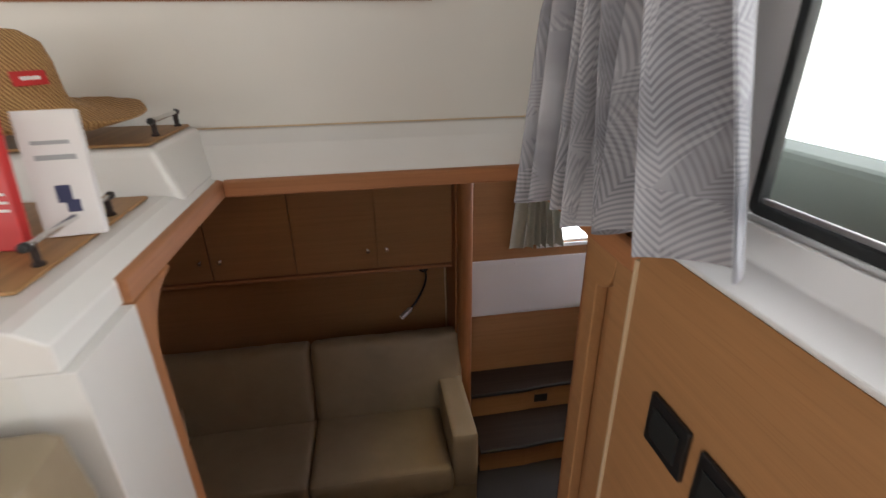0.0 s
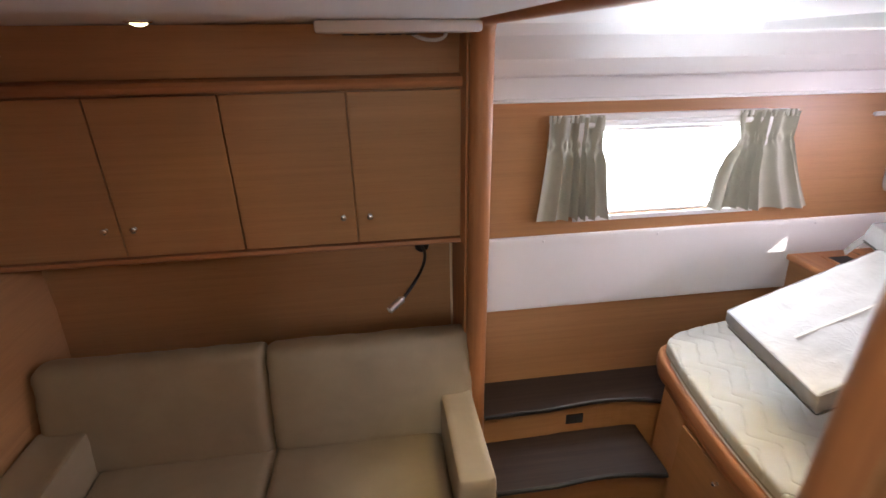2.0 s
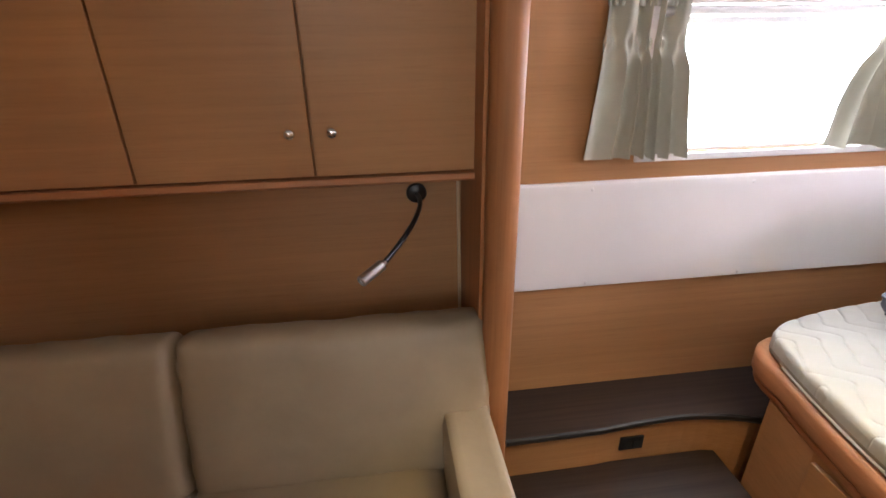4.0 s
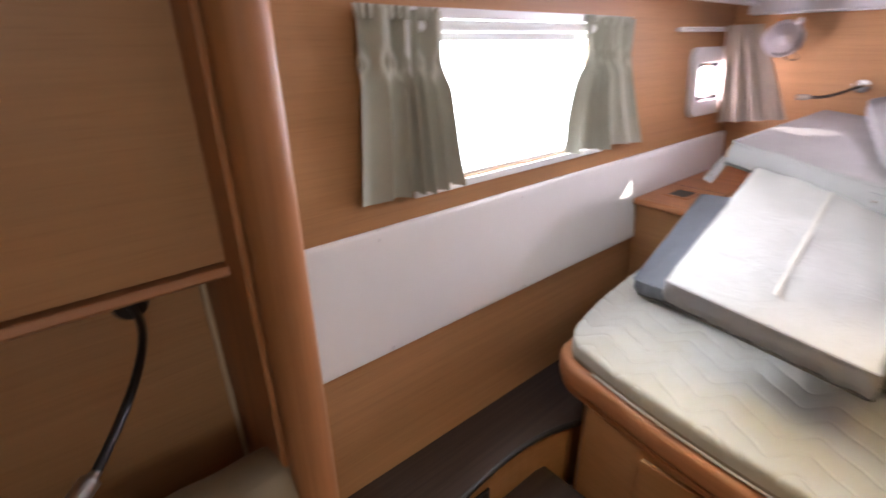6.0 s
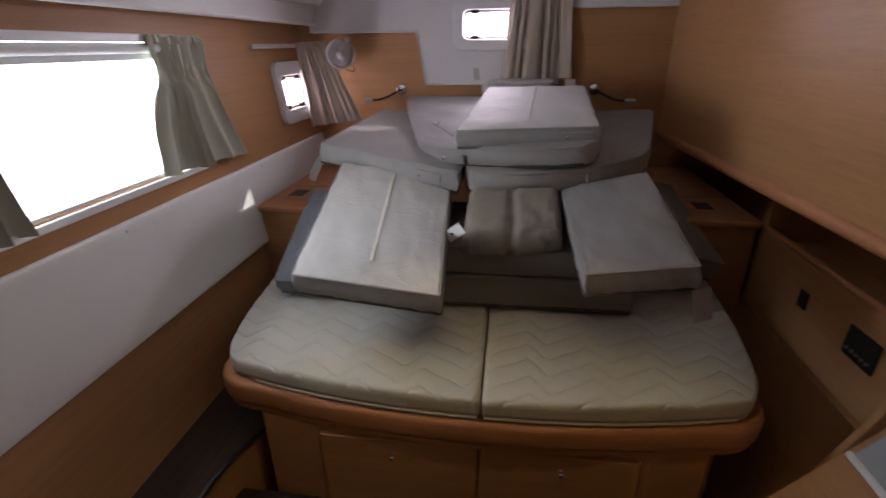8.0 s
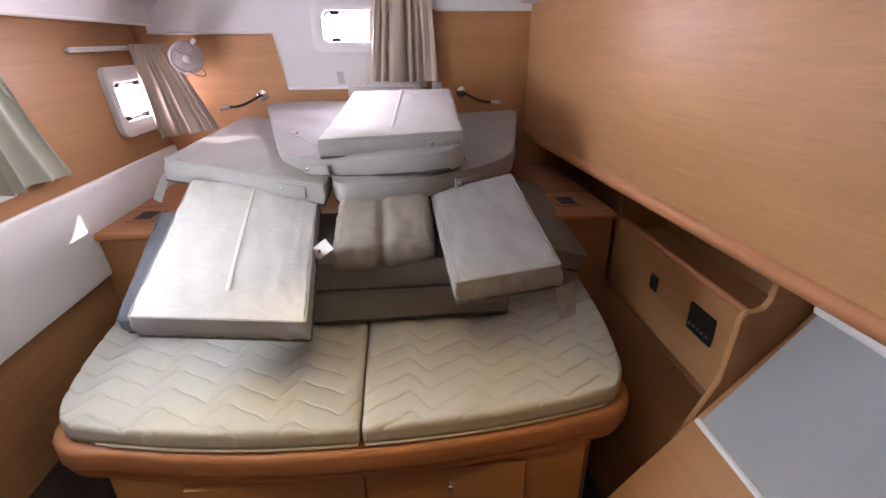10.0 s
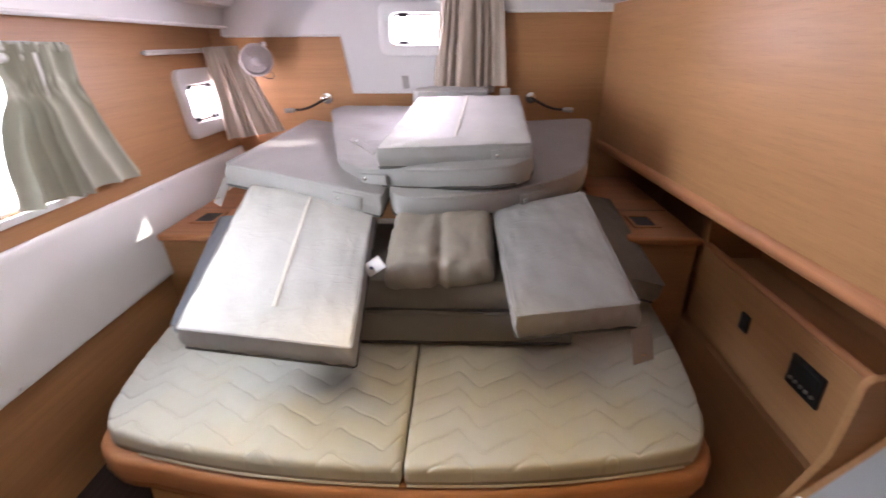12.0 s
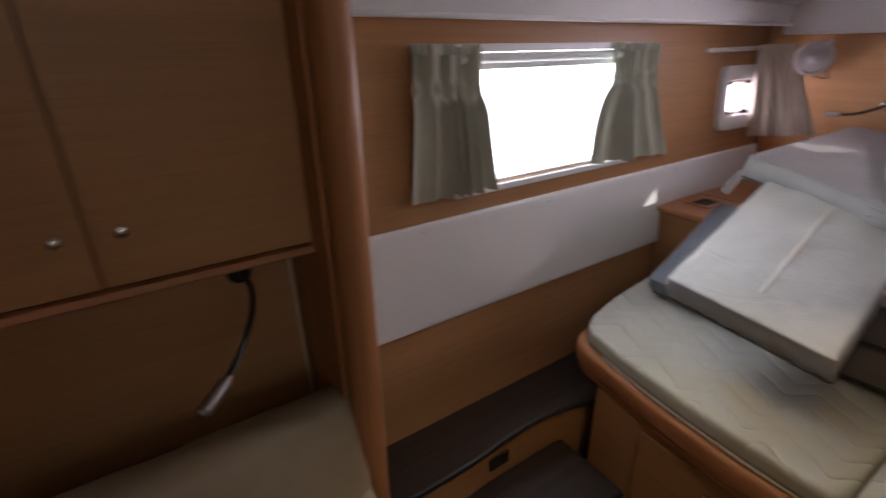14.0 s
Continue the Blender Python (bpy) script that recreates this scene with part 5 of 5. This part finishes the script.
# Lower piping: a seam, darkened to paint the shaded gap under each cushion.
SEAM_SHADE = cloth("seam_with_gap_shade", (0.07, 0.065, 0.06), 0.85)
PIPING_PALE = cloth("pale_zip_tape", (0.58, 0.55, 0.49), 0.8)
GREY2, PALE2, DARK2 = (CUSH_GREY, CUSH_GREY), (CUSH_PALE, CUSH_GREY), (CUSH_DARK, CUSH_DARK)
# flat seat pads at the bottom of the pile
loose_cushion("brown-grey flat seat cushion lying on the mattress", (1.85, 3.17, 0.812), (1.84, 2.12, 0.822), (2.30, 3.17, 0.82), (2.30, 2.12, 0.83), 0.115, DARK2, seed=1)
loose_cushion("brown-grey seat cushion second in the pile", (1.865, 3.15, 0.925), (1.85, 2.14, 0.935), (2.36, 3.15, 0.93), (2.36, 2.14, 0.94), 0.11, DARK2, seed=2)
loose_cushion("grey cushion, shade in its cover colour, slipped down beside the hull wall", (1.82, 3.435, 0.775), (1.80, 3.12, 0.79), (2.25, 3.43, 1.0), (2.25, 3.12, 1.02), 0.08, (CUSH_SHADED, CUSH_SHADED), seed=3, puff=0.014)
loose_cushion("brown-grey cushion sticking out of the pile", (2.02, 2.02, 0.90), (2.03, 1.76, 0.83), (2.50, 2.10, 1.05), (2.50, 1.84, 1.0), 0.09, DARK2, seed=4)
pillow_ = loose_cushion("taupe leather pillow with a middle seam", (1.805, 2.718, 0.985), (1.815, 2.385, 1.008), (2.12, 2.708, 1.10), (2.12, 2.378, 1.11), 0.10, (PILLOW, PILLOW), puff=0.02, r=0.03, seed=5, name="pillow", wrinkle=0.010, piped=False)
for v in pillow_.children[0].data.vertices:
    k = math.exp(-((v.co.y - 2.55) / 0.013) ** 2)
    above = v.co.z > 0.945 + 0.37 * (v.co.x - 1.805)
    v.co.z -= 0.016 * k if above else -0.005 * k
    v.co.x += 0.014 * k * (1 if v.co.x < 1.88 else 0)
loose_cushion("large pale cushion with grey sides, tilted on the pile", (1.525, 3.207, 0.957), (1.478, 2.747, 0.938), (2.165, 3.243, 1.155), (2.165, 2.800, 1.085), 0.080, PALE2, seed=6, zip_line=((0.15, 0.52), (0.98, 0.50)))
care = thing("care_label", "white care label sewn to the pale cushion", "label", (1.82, 2.742, 1.0))
care_m = Matrix.Translation((1.80, 2.742, 1.005)) @ Matrix.Rotation(radians(72), 4, "Z") @ Matrix.Rotation(radians(38), 4, "Y")
for nm, bx, mt_ in (("tag", box(-0.036, 0.036, -0.0008, 0.0008, -0.021, 0.021), PAPER), ("print", box(0.006, 0.016, 0.0009, 0.0014, -0.005, 0.005), INK)):
    bx.transform(care_m)
    on(care, part(nm, bx, mt_))
loose_cushion("large grey cushion tilted on the pile", (1.540, 2.348, 0.998), (1.537, 2.052, 1.040), (2.100, 2.370, 1.088), (2.100, 2.066, 1.152), 0.080, GREY2, seed=7, tab=(((1.528, 2.040, 0.975), (-0.1, -0.2, -0.95), 0.055, 0.085),))
loose_cushion("lilac-grey bow cushion with a press stud strap", (2.22, 3.35, 1.220), (2.08, 2.755, 1.142), (3.12, 3.30, 1.25), (2.85, 2.72, 1.22), 0.085, GREY2, seed=8, studs=(0.80,), tab=(((2.24, 3.365, 1.15), (-0.4, 0.4, -0.8), 0.05, 0.09),))
loose_cushion("grey bow cushion under the top stack", (2.06, 2.735, 1.145), (2.24, 2.03, 1.19), (2.95, 2.70, 1.24), (3.01, 1.825, 1.27), 0.085, GREY2, bow=0.09, seed=9, plan_r=0.09, studs=(0.72,))
loose_cushion("grey cushion with a curved front in the stack", (2.23, 2.93, 1.21), (2.04, 2.25, 1.262), (3.04, 3.157, 1.33), (2.95, 2.20, 1.33), 0.072, GREY2, bow=0.05, seed=10, plan_r=0.12, studs=(0.2,))
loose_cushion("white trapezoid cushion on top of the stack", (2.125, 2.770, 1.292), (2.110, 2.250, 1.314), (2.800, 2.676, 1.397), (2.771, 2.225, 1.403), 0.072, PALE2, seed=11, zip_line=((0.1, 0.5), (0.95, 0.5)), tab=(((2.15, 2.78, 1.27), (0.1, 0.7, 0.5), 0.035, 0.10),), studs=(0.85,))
loose_cushion("off-white cushion lying behind the top stack", (2.96, 2.72, 1.405), (2.94, 2.35, 1.405), (3.13, 2.72, 1.41), (3.13, 2.35, 1.41), 0.07, (CUSH_PALE, CUSH_PALE), seed=12, plan_r=0.04, tab=(((2.95, 2.75, 1.42), (0.2, 0.12, 0.9), 0.035, 0.07), ((2.95, 2.27, 1.38), (0.2, -0.02, 1), 0.05, 0.05)))


# ---- shelf along the inboard side ----
def shelf_unit():
    t = thing("side_shelf", "beech side shelf with a curved end panel", "shelf", (1.8, 1.45, 0.58))
    on(t, part("front", box(1.404, 2.2445, 1.532, 1.5495, 0.585, 0.903), WOOD_X))
    on(t, part("rail", sweep([(1.402, 1.542, 0.910), (2.2445, 1.542, 0.910)], 0.014, 12), TRIM_X, None, "rounded beech rail", True))
    on(t, part("board", box(1.404, 2.222, 1.336, 1.5315, 0.84, 0.86), WOOD_X))
    on(t, part("divider", box(2.205, 2.2445, 1.336, 1.5515, 0.8605, 1.116), WOOD_Y))
    prof = [(1.337, 0.0), (1.80, 0.0), (1.78, 0.25), (1.722, 0.455), (1.612, 0.722), (1.602, 0.89)]
    prof += [(1.572 + 0.03 * math.cos(a), 0.915 + 0.03 * math.sin(a)) for a in (radians(i * 18) for i in range(0, 6))]
    prof += [(1.556, 0.946), (1.540, 0.955), (1.530, 0.975), (1.526, 1.005), (1.527, 1.115), (1.337, 1.115)]
    on(t, part("end_panel", prof and prism(prof, "x", 1.380, 1.4015, 0.003), WOOD_Y, None, "end panel cut in an S curve", True))


shelf_unit()


def laminate_board():
    """A pale board with a white batten, lying on the sloped panel."""
    t = thing("laminate_board", "grey-white laminate board with a white batten on the sloped panel", "board", (1.0, 1.53, 0.78))
    n = Vector((0, 0.522, 0.399)).normalized()
    lo, hi = Vector((0, 1.658, 0.599)), Vector((0, 1.392, 0.948))
    b = bmesh.new()
    q = []
    for off in (0.004, 0.012):
        q.append([b.verts.new(Vector((x, 0, 0)) + p + n * off) for x, p in ((1.352, lo), (0.68, lo), (0.68, hi), (1.356, hi))])
    b.faces.new(q[0][::-1]), b.faces.new(q[1])
    for i in range(4):
        b.faces.new((q[0][i], q[0][(i + 1) % 4], q[1][(i + 1) % 4], q[1][i]))
    on(t, part("sheet", b, BOARD))
    on(t, part("batten", sweep([Vector((0.68, 0, 0)) + lo + n * 0.012, Vector((1.36, 0, 0)) + lo + n * 0.012], 0.010, 8), PLASTIC, None, "white plastic batten", True))
    on(t, part("roller", sweep([Vector((0.68, 0, 0)) + hi + n * 0.02, Vector((1.36, 0, 0)) + hi + n * 0.02], 0.018, 12), PLASTIC, None, "white plastic roller", True))


laminate_board()


# ---- dark bag on the end wall of the sofa corner ----
def hanging_bag():
    t = thing("hanging_bag", "black cloth bag hanging on the end wall", "bag", (LEFT_X + 0.06, 2.98, 1.1))
    b = slab(0.25, 0.15, 0.07, 0.03, 16, 14, 6)
    for v in b.verts:
        k = 0.012 * noise.noise(v.co * 9) + 0.008 * noise.noise(v.co * 25)
        v.co = Vector((LEFT_X + 0.046 + v.co.z + k, 2.95 + v.co.y * (1 - 0.6 * v.co.x), 0.99 + v.co.x + k))
    on(t, part("body", b, CUSH_BLACK, None, "", True))
    on(t, part("strap", sweep(bezier((LEFT_X + 0.04, 2.92, 1.10), (LEFT_X + 0.02, 2.93, 1.19), (LEFT_X + 0.02, 2.97, 1.19), (LEFT_X + 0.04, 2.98, 1.10)), 0.008, 8), CUSH_BLACK, None, "", True))
    on(t, part("hook", lathe([(0, 0.03), (0.008, 0.028), (0.006, 0.008), (0.014, 0.0), (0, 0)], axis_to((1, 0, 0), (LEFT_X, 2.95, 1.165)), 12), CHROME, None, "chrome hook", True))


CUSH_BLACK = cloth("black_nylon", (0.018, 0.018, 0.020), 0.7)
hanging_bag()


# ---- things on the saloon console ----
def fiddle_rail(p0, p1, group="console fiddle rails"):
    p0, p1 = Vector(p0), Vector(p1)
    t = thing("fiddle_rail", "short chrome fiddle rail on the console tray", "rail", tuple((p0 + p1) / 2 - Vector((0, 0, 0.03))), group)
    on(t, part("bar", sweep([p0, p1], 0.0048, 10), CHROME, None, "", True))
    for p in (p0.lerp(p1, 0.06), p0.lerp(p1, 0.94)):
        on(t, part("post", lathe([(0, 0.034), (0.0055, 0.032), (0.005, 0.006), (0.008, 0.003), (0.008, 0.0), (0, 0)], Matrix.Translation(p - Vector((0, 0, 0.03))), 14), WENGE, None, "dark wooden post", True))
    for p in (p0, p1):
        on(t, part("end_cap", lathe([(0.0, -0.006), (0.006, -0.0055), (0.007, 0.0), (0.006, 0.0055), (0.0, 0.006)], axis_to(p1 - p0, p), 14), BLACK, None, "dark end cap", True))


fiddle_rail((-0.30, 1.84, 2.093), (-0.30, 2.06, 2.093))
fiddle_rail((-0.70, 1.82, 2.093), (-0.42, 1.82, 2.093))
fiddle_rail((-0.29, 2.26, 2.183), (-0.29, 2.40, 2.183))


def straw_hat():
    t = thing("straw_hat", "woven straw hat with a small red patch", "hat", (-0.50, 2.30, 2.19))
    m = Matrix.Translation((-0.525, 2.23, 2.222)) @ Matrix.Rotation(radians(7), 4, "Y")
    prof = [(0.0, 0.135), (0.05, 0.133), (0.078, 0.118), (0.09, 0.085), (0.100, 0.03), (0.108, 0.012), (0.15, -0.002), (0.195, -0.004), (0.228, 0.008), (0.230, 0.004), (0.195, -0.010), (0.15, -0.009), (0.10, 0.0)]
    b = lathe(prof, m, 48)
    for v in b.verts:
        v.co.z += 0.012 * noise.noise(v.co * 9) + 0.004 * noise.noise(v.co * 30)
    on(t, part("crown", b, STRAW, None, "", "all"))
    p = m @ Vector((0.084, -0.044, 0.06))
    patch = box(-0.028, 0.028, -0.012, 0.012, 0, 0.004, 0.001)
    patch.transform(axis_to((0.87, -0.46, 0.18), p))
    on(t, part("patch", patch, RED, None, "red cloth patch"))
    stripe = box(-0.016, 0.016, -0.003, 0.003, 0.004, 0.005)
    stripe.transform(axis_to((0.87, -0.46, 0.18), p))
    on(t, part("patch_stripe", stripe, PAPER))


straw_hat()


def standing_booklet(x, y, w, h, tilt_, label, cover, band, name="booklet"):
    t = thing(name, label, "booklet", (x, y, 2.064))
    m = Matrix.Translation((x, y, 2.064)) @ Matrix.Rotation(radians(tilt_), 4, "Z") @ Matrix.Rotation(radians(-7), 4, "X")
    b = box(-w / 2, w / 2, -0.008, 0.008, 0.0, h, 0.002)
    b.transform(m)
    on(t, part("cover", b, cover))
    if band:
        for (x0, x1, z0, z1, mat) in band:
            b = box(x0 * w, x1 * w, -0.0095, -0.0082, z0 * h, z1 * h)
            b.transform(m)
            on(t, part("print", b, mat))


standing_booklet(-0.306, 1.96, 0.078, 0.178, 6, "white printed booklet with a navy figure", PAPER, ((0.0, 0.22, 0.2, 0.30, INK), (-0.12, 0.12, 0.28, 0.42, INK), (-0.3, 0.35, 0.62, 0.66, BOARD), (-0.3, 0.3, 0.74, 0.77, BOARD)))
standing_booklet(-0.362, 1.912, 0.042, 0.182, -6, "red printed leaflet standing upright", RED, ((-0.35, 0.35, 0.30, 0.32, PAPER), (-0.35, 0.35, 0.36, 0.38, PAPER), (-0.35, 0.3, 0.42, 0.44, PAPER)))


def saloon_backrest():
    t = thing("seat_back", "beige saloon backrest cushion in front of the console", "cushion", (-0.5, 1.6, SALOON_Z))
    b = slab(0.62, 0.11, 1.10, 0.035, 14, 8, 10)
    for v in b.verts:
        v.co = Vector((v.co.x - 0.515, v.co.y + 1.635, v.co.z + SALOON_Z + 0.55 + 0.004 * noise.noise(v.co * 6)))
    on(t, part("cover", b, LEATHER, None, "", True))


saloon_backrest()
